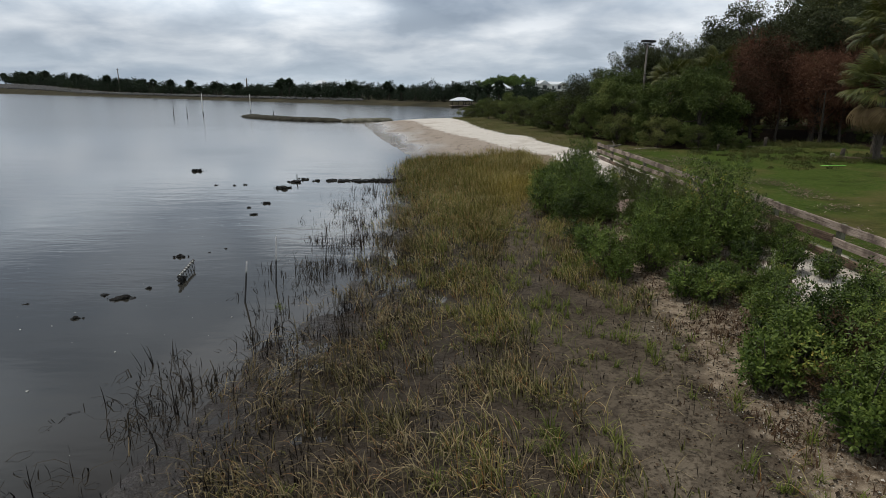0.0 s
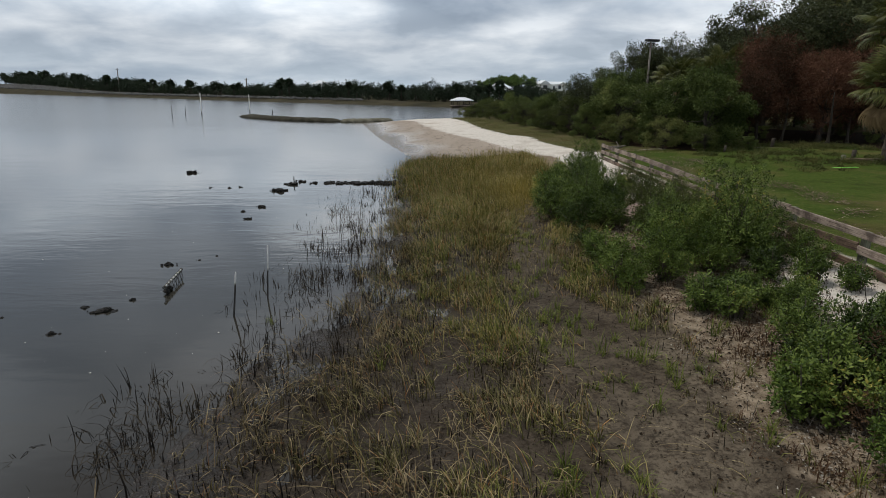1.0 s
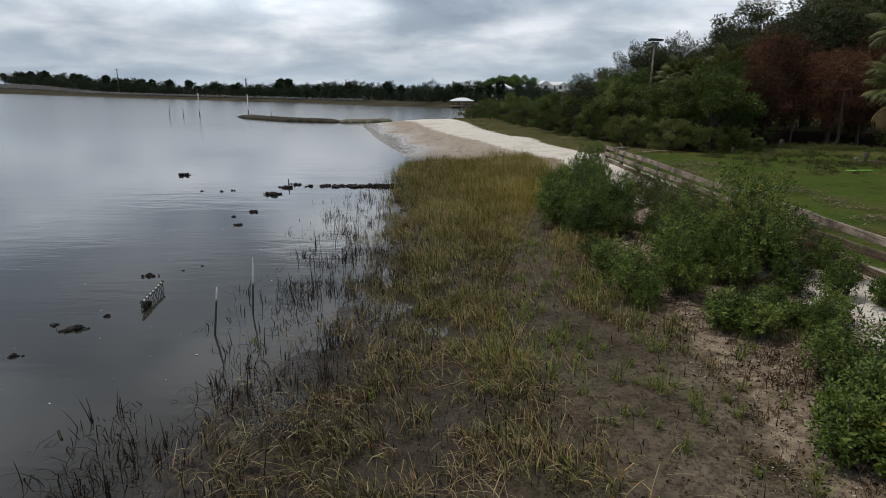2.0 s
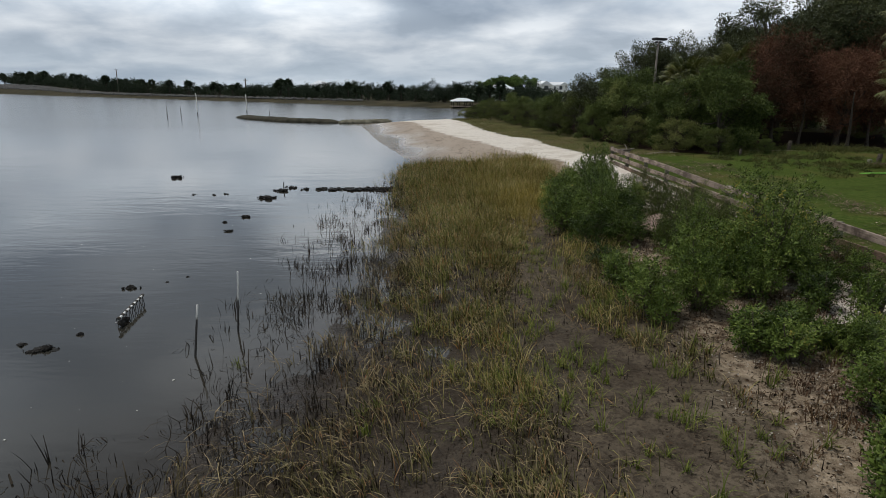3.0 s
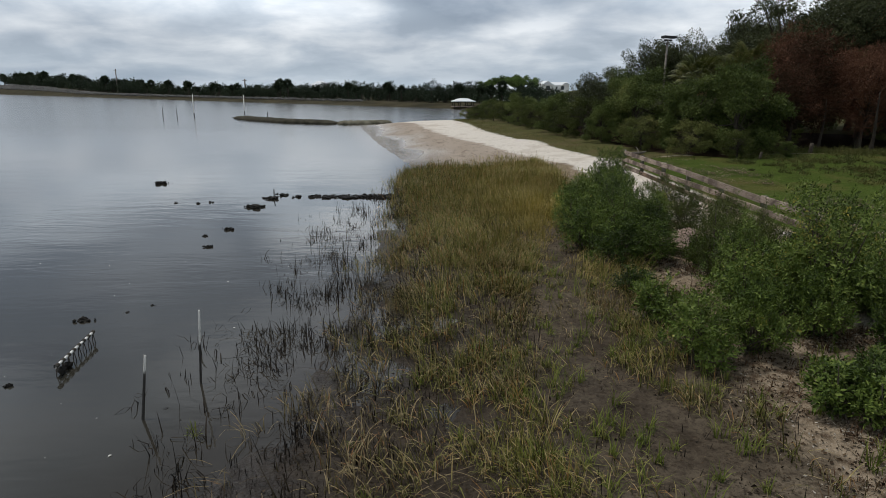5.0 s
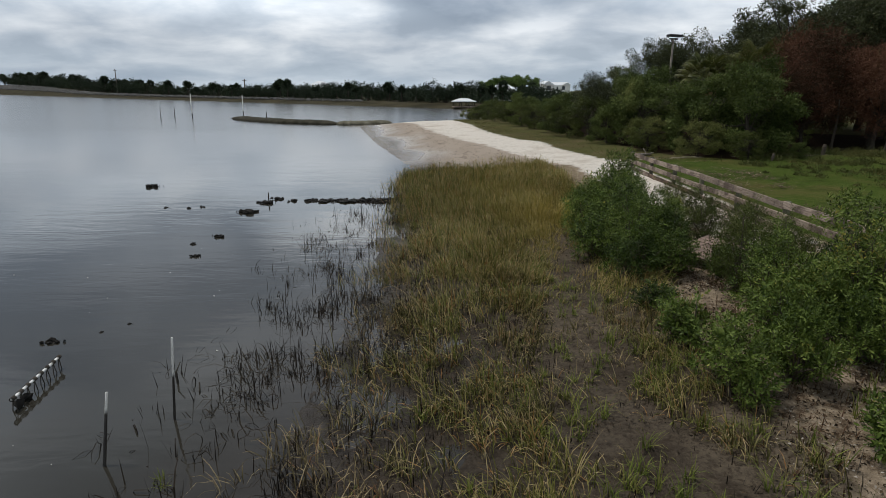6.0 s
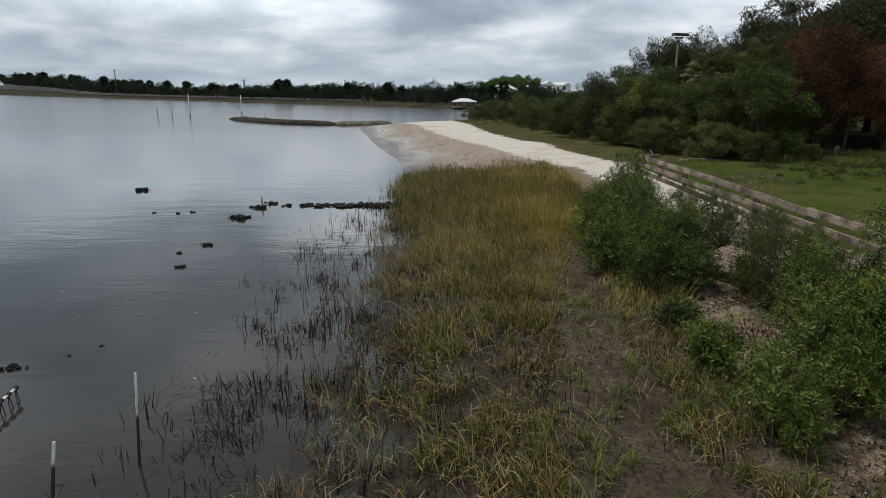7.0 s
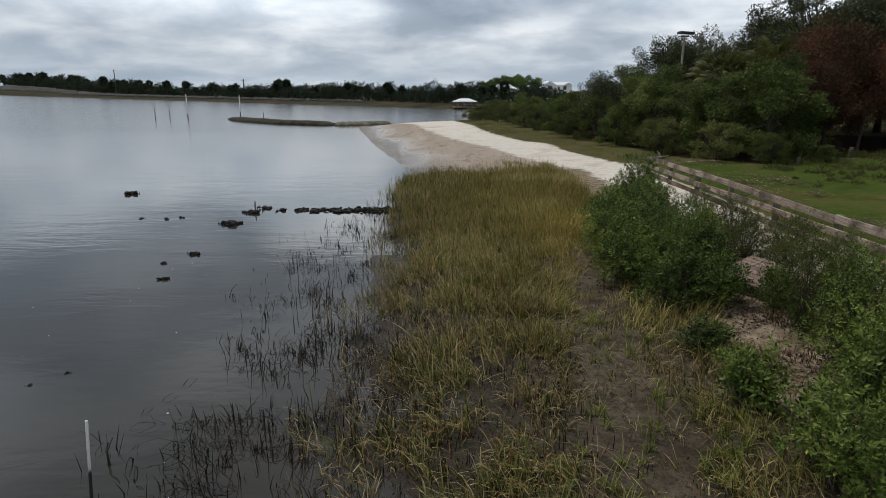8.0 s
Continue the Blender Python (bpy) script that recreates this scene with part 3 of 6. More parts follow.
def height(x, y):
    """The ground's height; the water stands at zero."""
    x, y = np.asarray(x, dtype=float), np.asarray(y, dtype=float)
    wob = (fbm(x * 0.45 + 9, y * 0.45, 1) - 0.5) * 1.0 * ss(0, 6, 34 - y)
    d = x - shore(y) + wob
    z = np.where(d < 0, np.maximum(d * 0.055, -0.9), np.where(y < 32, d * 0.007 + np.maximum(d - 1.6, 0) * 0.012, d * 0.016))
    z = z + ss(4.0, 9.0, d) * 0.07 * ss(38, 30, y)
    z = z + ss(5.2, 7.0, x) * 0.03 * ss(36, 26, y)
    z = z + ss(7.3, 8.4, x) * 0.10 * ss(40, 26, y)
    z = z + ss(0.5, 5.0, d) * 0.22 * ss(30, 40, y) * ss(0, 8, 78 - y)
    z = z + ss(6.0, 14.0, d) * 0.12
    land = ss(-0.7, 0.6, d)
    z = z + (fbm(x * 1.1, y * 1.1, 0) - 0.5) * 0.05 * land * (1 - 0.75 * ss(30, 36, y))
    z = z + (fbm(x * 5.0, y * 5.0, 2) - 0.5) * 0.028 * land * (1 - 0.85 * ss(30, 35, y)) * ss(60, 30, np.hypot(x, y))
    z = np.minimum(z, 0.9 + 0.0 * z)
    q = (x - BANK0[0]) * BANK_N[0] + (y - BANK0[1]) * BANK_N[1]
    return np.where((q > 30) & (y > 110), np.maximum(z, 0.6), z)


def axis(lo, hi, a, b, step, grow):
    """Grid lines: even steps from a to b, growing outside."""
    core = list(np.arange(a, b, step))
    s, v = step, core[-1]
    while v < hi:
        s *= grow
        v += s
        core.append(v)
    s, v = step, core[0]
    left = []
    while v > lo:
        s *= grow
        v -= s
        left.append(v)
    return np.array(left[::-1] + core)


gx, gy = axis(-2500, 2500, -5, 8, 0.16, 1.09), axis(-400, 3000, 2.5, 28, 0.16, 1.03)
XX, YY = np.meshgrid(gx, gy)
ZZ = height(XX, YY)
nx, ny = len(gx), len(gy)
idx = np.arange(nx * ny).reshape(ny, nx)
quads = np.stack([idx[:-1, :-1], idx[:-1, 1:], idx[1:, 1:], idx[1:, :-1]], -1).reshape(-1, 4)
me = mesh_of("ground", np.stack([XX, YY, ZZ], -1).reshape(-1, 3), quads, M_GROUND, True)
xf, yf = XX.ravel(), YY.ravel()
df = xf - shore(yf)
tree_d = wood(xf, yf)
shell_x = np.interp(yf, [2, 6, 8, 10, 13, 18, 30], [3.1, 3.1, 3.4, 3.3, 3.2, 3.4, 4.0])
beach = ss(29, 32, yf)
zones = {
    "shell": ss(-0.5, 0.7, xf - shell_x) * (1 - beach),
    "sand": np.maximum(ss(4.9, 6.2, xf) * ss(8.3, 7.7, xf) * np.interp(yf, [2, 10, 12, 20, 24], [0.9, 0.75, 0.42, 0.55, 0.9]), beach * ss(-1.1, 1.1, xf - np.interp(yf, WHITE_Y, WHITE_X))) * ss(78, 74, yf),
    "wetsand": beach * ss(-2.0, 0.2, df) * ss(80, 74, yf),
    "lawn": ss(7.5, 8.1, xf) * (1 - beach),
    "dune": (beach * ss(-0.5, 0.7, xf - np.interp(yf, DUNE_Y, DUNE_X))),
    # litter covers the wood floor; its colour also carries the trees' shade
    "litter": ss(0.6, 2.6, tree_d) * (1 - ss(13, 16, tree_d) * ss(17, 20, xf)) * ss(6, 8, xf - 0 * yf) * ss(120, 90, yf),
    "film": 0.16 * ss(3.6, 0.0, df + (fbm(xf * 0.5, yf * 0.3, 3) - 0.5) * 3.0) * ss(30, 36, yf) + 0.5 * ss(1.6, -0.2, df) * ss(36, 30, yf),
    "sheen": ss(4.2, 0.3, df + (fbm(xf * 0.6, yf * 0.3, 1) - 0.5) * 3.4) * ss(30, 36, yf) * ss(80, 74, yf),
    "wet": ss(5.6, 1.8, df) * (1 - 0.5 * ss(8.5, 12, yf) * ss(1.6, 2.6, df)) * ss(36, 28, yf) + (ss(3.0, 0.2, df) * 0.24 + ss(7, 3, df) * 0.08) * ss(28, 36, yf),
}
for key, val in zones.items():
    a = me.attributes.new(key, "FLOAT", "POINT")
    a.data.foreach_set("value", np.clip(val, 0, 1).astype(np.float32))
ground = tagged(part("ground", me), "brown tidal mud, shell litter, pale sand and rough lawn", "ground", kind="structure")

wx, wy = axis(-2500, 2500, -10, 4, 0.4, 1.3), axis(-400, 3000, 1.5, 74, 0.5, 1.25)
WX, WY = np.meshgrid(wx, wy)
idx = np.arange(len(wx) * len(wy)).reshape(len(wy), len(wx))
me = mesh_of("water", np.stack([WX, WY, 0 * WX], -1).reshape(-1, 3), np.stack([idx[:-1, :-1], idx[:-1, 1:], idx[1:, 1:], idx[1:, :-1]], -1).reshape(-1, 4), M_WATER)
for key, val in (("shallow", ss(-0.10, -0.005, height(WX, WY)) * ss(34, 28, WY)), ("sandbed", ss(-0.10, 0.0, height(WX, WY)) * ss(29, 35, WY) * ss(76, 72, WY))):
    a = me.attributes.new(key, "FLOAT", "POINT")
    a.data.foreach_set("value", val.ravel().astype(np.float32))
water = tagged(part("water", me), "calm grey bay water reflecting an overcast sky", "water", kind="structure")

# ---- timber fence along the top of the beach ----


def fence():
    rng = np.random.RandomState(11)
    y0, y1, x0 = 2.0, 28.0, 7.43
    base = thing("timber_fence", pose(0, 0, 0), "weathered grey timber post and rail fence half buried in sand", "fence")
    ys = np.arange(y0, y1 + 0.1, 2.17)
    post = box_bm(0.11, 0.13, 1.25, 0.01)
    post_me = bm_mesh("post", post, M_POST)
    for y in ys:
        part("post", post_me, base, m=pose(x0 + 0.09 + rng.normal(0, 0.012), y, 0.38 + rng.normal(0, 0.02), rng.normal(0, 1.2), rng.normal(0, 1.2), rng.normal(0, 3)))
    # rails: level, height of the centre, board height, sideways offset
    for level, zc, h, off in ((0, 0.945, 0.155, 0.0), (1, 0.655, 0.145, -0.004), (2, 0.37, 0.155, 0.003)):
        i = 0
        while i < len(ys) - 1:
            span = 1 if (i == 0 and level != 1) or i == len(ys) - 2 else 2
            if level == 2 and i in (5, 6):
                i += span
                continue
            a, b = ys[i], ys[i + span]
            brown = (level == 1 and i == 4) or (level == 2 and i % 3 == 0)
            me = plank_mesh("rail", b - a - 0.012, h * (1 + rng.normal(0, 0.03)), 0.04, M_RAIL_BROWN if brown else M_RAIL, rng)
            sag = 1.6 if (level == 1 and i == 4) else rng.normal(0, 0.35)
            part("rail", me, base, "brown split board" if brown else "", pose(x0 + off - 0.002 * rng.rand(), (a + b) / 2, zc + rng.normal(0, 0.010), 0, 0, 90) @ pose(0, 0, 0, rng.normal(0, 2), sag, 0))
            i += span


fence()

# broken piece of boardwalk lying in the sand among the bushes


def boardwalk_piece():
    rng = np.random.RandomState(4)
    base = thing("boardwalk_section", pose(5.08, 15.32, 0.38, 6, 5, -58), "collapsed pinkish wooden boardwalk section lying tilted on sand", "boardwalk")
    for k in range(8):
        me = plank_mesh("deck_board", 0.98 + rng.normal(0, 0.02), 0.034, 0.128, M_DECK, rng)
        part("deck_board", me, base, m=pose(rng.normal(0, 0.015), -0.49 + 0.14 * k, 0.03 + rng.normal(0, 0.003)))
    for x in (-0.38, 0.36):
        part("joist", bm_mesh("joist", box_bm(0.045, 1.12, 0.14, 0.006), M_RAIL_BROWN), base, m=pose(x, 0, -0.06))


boardwalk_piece()

# ---- shrubs and trees ----


def blob_points(rng, lobes, n, shell=0.72):
    """Points inside a set of ellipsoids (centre, radii), thicker towards their skins, and the way outwards."""
    vol = np.array([r[0] * r[1] * r[2] for _, r in lobes]) ** 0.75
    pick = rng.choice(len(lobes), n, p=vol / vol.sum())
    C = np.array([c for c, _ in lobes])[pick]
    R = np.array([r for _, r in lobes])[pick]
    U = unit(rng, n)
    rad = np.where(rng.rand(n) < shell, 0.82 + 0.18 * rng.rand(n), rng.rand(n) ** 0.45)
    bump = 1 + 0.14 * np.sin(U[:, 0] * 5 + pick * 2.1) + 0.12 * np.sin(U[:, 1] * 7 + U[:, 2] * 4 + pick)
    return C + U * R * (rad * bump)[:, None], U


def leafy(rng, lobes, twigs, per, L, aspect, mat, name="leaves", spread=0.16, upward=0.7, fine=False, floor=0.05, clad=False):
    """Foliage: twigs with leaves set round them; clad: leaves lie across the face of each clump."""
    P, U = blob_points(rng, lobes, twigs, 0.86 if clad else 0.72)
    U = U + np.array([0, 0, upward]) + 0.35 * rng.normal(size=U.shape)
    U /= np.linalg.norm(U, axis=1)[:, None]
    keep = P[:, 2] > floor
    P, U = P[keep], U[keep]
    n = len(P) * per
    Pi, Ui = np.repeat(P, per, 0), np.repeat(U, per, 0)
    along = rng.rand(n)[:, None] * spread
    out = unit(rng, n)
    D = Ui * (0.25 if clad else 0.75) + out * 0.85
    C = Pi + Ui * along * (0.5 if clad else 1.0) + out * spread * (0.45 if clad else 0.12)
    N = Ui + (0.45 if clad else 0.6) * rng.normal(size=Ui.shape)
    ln = L * (0.65 + 0.6 * rng.rand(n))
    V, F = leaves(C, D, N, ln, ln * aspect, fine)
    return mesh_of(name, V, F, mat), P, U


def limbs(rng, base, tips, r0, count, sides=5):
    """Branches that curve from the foot to some of the tips."""
    bag = Bag()
    for tip in tips[rng.choice(len(tips), min(count, len(tips)), replace=False)]:
        a = np.asarray(base) + rng.normal(0, 0.06, 3) * [1, 1, 0]
        mid = a * 0.5 + tip * 0.5 + rng.normal(0, 0.08, 3) * np.linalg.norm(tip - a) + [0, 0, 0.06]
        t = np.linspace(0, 1, 6)[:, None]
        pts = (1 - t) ** 2 * a + 2 * t * (1 - t) * mid + t * t * tip
        bag.add(*tube(pts, r0 * np.linspace(1, 0.25, 6), sides))
    return bag


def shoots(rng, lobes, count, per, L, aspect, mat, fine):
    """Leafy shoot tips over the face of a shrub: leaves in a spiral round an upright axis, and a few in the shade within."""
    P, U = blob_points(rng, lobes, count, 0.88)
    U = U + np.array([0, 0, 0.85]) + 0.28 * rng.normal(size=U.shape)
    U /= np.linalg.norm(U, axis=1)[:, None]
    keep = P[:, 2] > 0.03
    P, U = P[keep], U[keep]
    m, size = len(P), 0.75 + 0.5 * rng.rand(len(P))
    A = np.cross(U, unit(rng, m))
    A /= np.linalg.norm(A, axis=1)[:, None] + 1e-9
    B = np.cross(U, A)
    C, D, N, Ls = [], [], [], []
    for j in range(per):
        an, t = j * 2.4 + 0.35 * rng.normal(size=m), j / per
        rad = np.cos(an)[:, None] * A + np.sin(an)[:, None] * B
        C.append(P + U * (0.13 * t * size)[:, None] + rad * 0.006)
        D.append(U * (0.30 + 0.75 * t) + rad * (0.95 - 0.35 * t) + 0.10 * rng.normal(size=U.shape))
        N.append(U - rad * 0.35 + 0.22 * rng.normal(size=U.shape))
        Ls.append(L * size * (1.05 - 0.35 * t) * (0.8 + 0.4 * rng.rand(m)))
    ln = np.concatenate(Ls)
    V, F = leaves(np.concatenate(C), np.concatenate(D), np.concatenate(N), ln, ln * aspect, fine)
    return mesh_of("leaves", V, F, mat), P


def mangrove(seed, lobes, count, mat=None, L=0.056, fine=True, aspect=0.42):
    rng = np.random.RandomState(seed)
    me, P = shoots(rng, lobes, count, 9, L, aspect, mat or M_MANGROVE, fine)
    bag = limbs(rng, (0, 0, -0.06), P, 0.014, 46)
    # short bare shoots round the foot
    n = 40
    r0 = max(l[1][0] for l in lobes)
    B = np.stack([rng.normal(0, r0 * 0.9, n), rng.normal(0, r0 * 0.9, n), np.full(n, -0.05)], 1)
    V, F = blades(B, 0.12 + 0.25 * rng.rand(n), np.full(n, 0.007), rng.rand(n) * 6.28, rng.rand(n) * 0.35, np.zeros(n), 1)
    bag.add(V, F)
    return me, bag.mesh("stems", M_TWIG, True)


def put_bush(meshes, x, y, s=1.0, rz=0.0, sz=1.0, label="dense green mangrove shrub with glossy oval leaves"):
    base = thing("mangrove_shrub", pose(x, y, float(height(x, y)), 0, 0, rz) @ Matrix.Diagonal((s, s, s * sz, 1)), label, "shrub", "mangrove shrubs on the shore")
    part("foliage", meshes[0], base)
    part("stemwork", meshes[1], base)["kind"] = "stuff"
    return base


def bush_lobes(seed, R, H, n):
    """Clumps of a shrub about R in radius and H high, with shoots standing out at the top."""
    rng = np.random.RandomState(seed)
    out = [((0, 0, 0.42 * H), (0.55 * R, 0.55 * R, 0.34 * H))]
    for i in range(int(n * 1.2)):
        a, d, k = i * 2.4 + rng.rand(), R * (0.30 + 0.6 * rng.rand()), 0.20 + 0.19 * rng.rand()
        out.append(((math.cos(a) * d, math.sin(a) * d, H * (0.16 + 0.62 * rng.rand() * (1.1 - 0.5 * d / R))), (R * k, R * k, R * k * 0.9)))
    for i in range(int(n * 0.8)):
        a, d = rng.rand() * 6.28, R * (0.1 + 0.65 * rng.rand())
        out.append(((math.cos(a) * d, math.sin(a) * d, H * (0.70 + 0.26 * rng.rand())), (R * 0.12, R * 0.12, H * 0.13)))
    return out


BUSH = [mangrove(21, bush_lobes(1, 0.55, 1.0, 9), 560), mangrove(22, bush_lobes(2, 0.58, 1.0, 10), 600), mangrove(23, bush_lobes(3, 0.9, 1.7, 16), 1500),
        mangrove(24, bush_lobes(4, 0.85, 1.5, 15), 1300, fine=False), mangrove(25, bush_lobes(5, 0.34, 0.55, 6), 210), mangrove(26, bush_lobes(6, 0.7, 1.2, 12), 1000, M_OLIVE, 0.048, False, 0.30), mangrove(27, bush_lobes(7, 0.4, 0.6, 6), 210, M_REDWEED, 0.05, False, 0.25)]

BUSH_FAR = [mangrove(21, bush_lobes(1, 0.55, 1.0, 9), 520, L=0.062, fine=False), mangrove(22, bush_lobes(2, 0.58, 1.0, 10), 560, L=0.062, fine=False), mangrove(23, bush_lobes(3, 0.9, 1.7, 16), 1650, L=0.064, fine=False), BUSH[3], BUSH[4], BUSH[5], BUSH[6]]

# kind, x, y, size, turn, stretch upwards
for k, x, y, s, rz, sz in (
        # the stand by the boardwalk piece
        (0, 3.35, 14.6, 1.05, 10, 0.95), (1, 4.0, 14.75, 1.0, 140, 0.9), (3, 3.75, 16.0, 0.95, 60, 0.95), (0, 4.45, 15.9, 0.95, 200, 1.1), (3, 4.2, 17.7, 0.95, 30, 0.98), (2, 4.6, 19.2, 0.70, 250, 0.9),
        (1, 3.0, 15.8, 1.1, 80, 0.95), (1, 3.1, 17.4, 1.1, 10, 1.0), (0, 3.6, 19.2, 1.1, 320, 1.0), (2, 5.4, 22.6, 0.76, 222, 1.1), (1, 5.0, 21.2, 1.1, 122, 1.0), (0, 4.0, 20.8, 1.0, 22, 1.0),
        # the stand before the fence
        (1, 3.2, 10.45, 0.98, 33, 1.0), (0, 4.0, 10.65, 0.85, 250, 1.2), (2, 5.55, 11.85, 1.02, 110, 1.05), (3, 4.75, 12.35, 0.85, 290, 1.05), (5, 4.85, 13.7, 0.95, 10, 1.2), (2, 6.2, 12.7, 0.84, 70, 1.1), (1, 4.3, 11.5, 1.0, 15, 1.1),
        (5, 5.6, 13.6, 0.8, 75, 1.1), (0, 5.0, 11.1, 0.9, 215, 1.1), (5, 6.15, 18.5, 0.8, 300, 0.95), (5, 6.6, 17.2, 0.75, 70, 0.95), (4, 4.95, 14.5, 1.0, 20, 1.1), (4, 5.2, 15.0, 0.8, 60, 1.0), (5, 6.5, 15.4, 0.7, 190, 1.0), (5, 6.3, 20.4, 0.75, 190, 0.9), (5, 5.75, 17.2, 0.8, 111, 0.85), (0, 5.3, 18.2, 0.9, 20, 0.95), (5, 6.1, 16.3, 0.7, 290, 0.8), (0, 5.9, 14.6, 0.8, 10, 0.9),
        # between the fence and the shell litter
        (1, 6.25, 11.55, 0.8, 20, 0.9), (4, 5.75, 10.55, 1.0, 80, 1.0), (4, 6.3, 10.1, 0.9, 10, 1.1), (0, 6.8, 11.0, 0.75, 130, 0.95), (4, 6.75, 9.7, 0.9, 45, 0.9), (5, 6.95, 11.9, 0.55, 45, 1.0), (6, 6.6, 11.9, 0.9, 45, 1.0),
        # low shrubs at the edge of the shell litter
        (4, 4.05, 9.15, 1.05, 50, 0.95), (4, 4.35, 8.75, 0.95, 10, 0.95), (0, 5.2, 8.75, 0.6, 190, 0.9), (4, 5.55, 9.1, 0.8, 0, 1.1), (4, 4.8, 9.6, 0.8, 33, 1.0), (4, 4.5, 9.35, 0.75, 77, 1.0), (4, 4.95, 9.05, 0.8, 140, 1.0), (4, 5.15, 9.95, 0.65, 210, 1.0), (4, 3.1, 11.75, 1.15, 99, 1.05), (4, 3.2, 13.0, 1.0, 9, 0.8), (4, 4.5, 9.2, 0.9, 70, 1.0),
        # the stand nearest the start
        (1, 4.55, 6.75, 1.0, 180, 0.95), (0, 4.1, 6.15, 0.95, 77, 0.95), (3, 5.2, 6.0, 0.85, 300, 0.8), (4, 3.75, 6.1, 1.1, 41, 1.0), (1, 5.5, 7.2, 1.0, 111, 0.95), (1, 4.35, 5.15, 1.0, 200, 0.95),
        (3, 5.3, 4.7, 0.9, 20, 0.8), (0, 6.2, 8.0, 0.75, 20, 0.9), (1, 6.1, 6.6, 1.0, 240, 0.95), (4, 4.0, 4.85, 1.1, 140, 1.0), (1, 4.6, 7.5, 0.8, 40, 0.9), (6, 4.85, 6.3, 1.2, 40, 1.0), (6, 4.2, 5.65, 0.9, 90, 0.9)):
    put_bush((BUSH_FAR if y > 9.8 else BUSH)[k], x, y, s, rz, sz, "dead red-brown shrub with dry leaves" if k == 6 else "twiggy grey-green shrub with small leaves" if k == 5 else "low green mangrove seedling shrub" if k == 4 else "dense green mangrove shrub with glossy oval leaves")


def tree_parts(seed, H, crown_r, mat, twigs, L, trunk_r=0.14, crown_lo=0.25, gaps=9, per=9, aspect=0.45, flat=1.0, lean=0.0, spread=0.4, top_heavy=0.0, limb=18, clump=1.0):
    """A broad-leaved tree: tapered trunk, limbs, and a crown of leaf clumps with gaps, each clump made of smaller ones."""
    rng = np.random.RandomState(seed)
    lobes = []
    many = int(gaps * 1.4)
    for i in range(many):
        a = i * 2.4 + rng.rand()
        zf = crown_lo + (0.90 - crown_lo) * (i + 0.5) / many + rng.normal(0, 0.05)
        d = crown_r * (0.30 + 0.70 * rng.rand() ** 0.7) * (1.15 - 1.1 * abs(zf - 0.45 - top_heavy))
        k = clump * crown_r * (0.17 + 0.2 * rng.rand())
        c = np.array([math.cos(a) * d + lean * zf * H, math.sin(a) * d, zf * H])
        lobes.append((tuple(c), (k, k, k * 0.7 * flat)))
        for j in range(4):
            o = unit(rng, 1)[0] * [1, 1, 0.8 * flat] + [0, 0, 0.25]
            q = k * (0.28 + 0.3 * rng.rand())
            lobes.append((tuple(c + o * k), (q, q, q * 0.75 * flat)))
    crown, P, U = leafy(rng, lobes, twigs, per, L, aspect, mat, "crown", spread, 0.35, None, 0.15, True)
    t = np.linspace(0, 1, 8)
    top = H * 0.75
    pts = np.stack([lean * t * top + 0.1 * np.sin(t * 5 + seed), 0.1 * np.cos(t * 4 + seed) - 0.1, t * top - 0.15], 1)
    bag = Bag().add(*tube(pts, trunk_r * (1 - 0.75 * t) * (1 + 0.5 * np.exp(-t * 14)), 9))
    trunk = bag.mesh("trunk", M_BARK, True)
    bag = Bag()
    for i in range(limb):
        s = pts[2 + i % 5]
        tip = P[rng.randint(len(P))]
        mid = (s + tip) / 2 + rng.normal(0, 0.15, 3)
        u = np.linspace(0, 1, 6)[:, None]
        bag.add(*tube((1 - u) ** 2 * s + 2 * u * (1 - u) * mid + u * u * tip, trunk_r * 0.42 * np.linspace(1, 0.12, 6), 5))
    return trunk, crown, bag.mesh("branches", M_BARK, True)


def put_tree(parts, name, x, y, s, rz, sz, label, category="tree", group="", z=None):
    base = thing(name, pose(x, y, float(height(x, y)) if z is None else z, 0, 0, rz) @ Matrix.Diagonal((s, s, s * sz, 1)), label, category, group)
    part("trunk", parts[0], base)
    part("crown", parts[1], base)
    if len(parts) > 2 and not name.startswith("far"):
        part("limbwork", parts[2], base)["kind"] = "stuff"
    return base


SHRUBS = [tree_parts(31, 3.2, 1.5, M_SHRUB, 1700, 0.105, 0.07, 0.03, 12, spread=0.2), tree_parts(32, 3.2, 1.6, M_OLIVE, 1350, 0.09, 0.06, 0.08, 15, spread=0.2, limb=60, clump=0.78), tree_parts(33, 3.0, 1.4, M_SHRUB, 1600, 0.105, 0.07, 0.03, 10, spread=0.2)]
MIDS = [tree_parts(41, 5.2, 1.9, M_SHRUB, 2200, 0.12, 0.11, 0.2, 12, spread=0.25, clump=1.25), tree_parts(42, 5.4, 2.0, M_OAK, 2100, 0.12, 0.12, 0.2, 12, spread=0.25, clump=1.25)]
OAKS = [tree_parts(51, 8.4, 3.4, M_OAK, 4600, 0.145, 0.22, 0.34, 15, spread=0.34, top_heavy=0.12, limb=40, clump=1.5), tree_parts(52, 8.6, 3.0, M_OAK, 4400, 0.145, 0.2, 0.34, 15, spread=0.34, top_heavy=0.12, limb=40, clump=1.5)]
CEDARS = [tree_parts(61, 6.0, 2.3, M_CEDAR, 2400, 0.22, 0.15, 0.24, 15, aspect=0.13, spread=0.36, limb=34, clump=1.3), tree_parts(62, 5.6, 2.2, M_CEDAR, 2300, 0.22, 0.14, 0.26, 14, aspect=0.13, spread=0.36, limb=34, clump=1.3)]
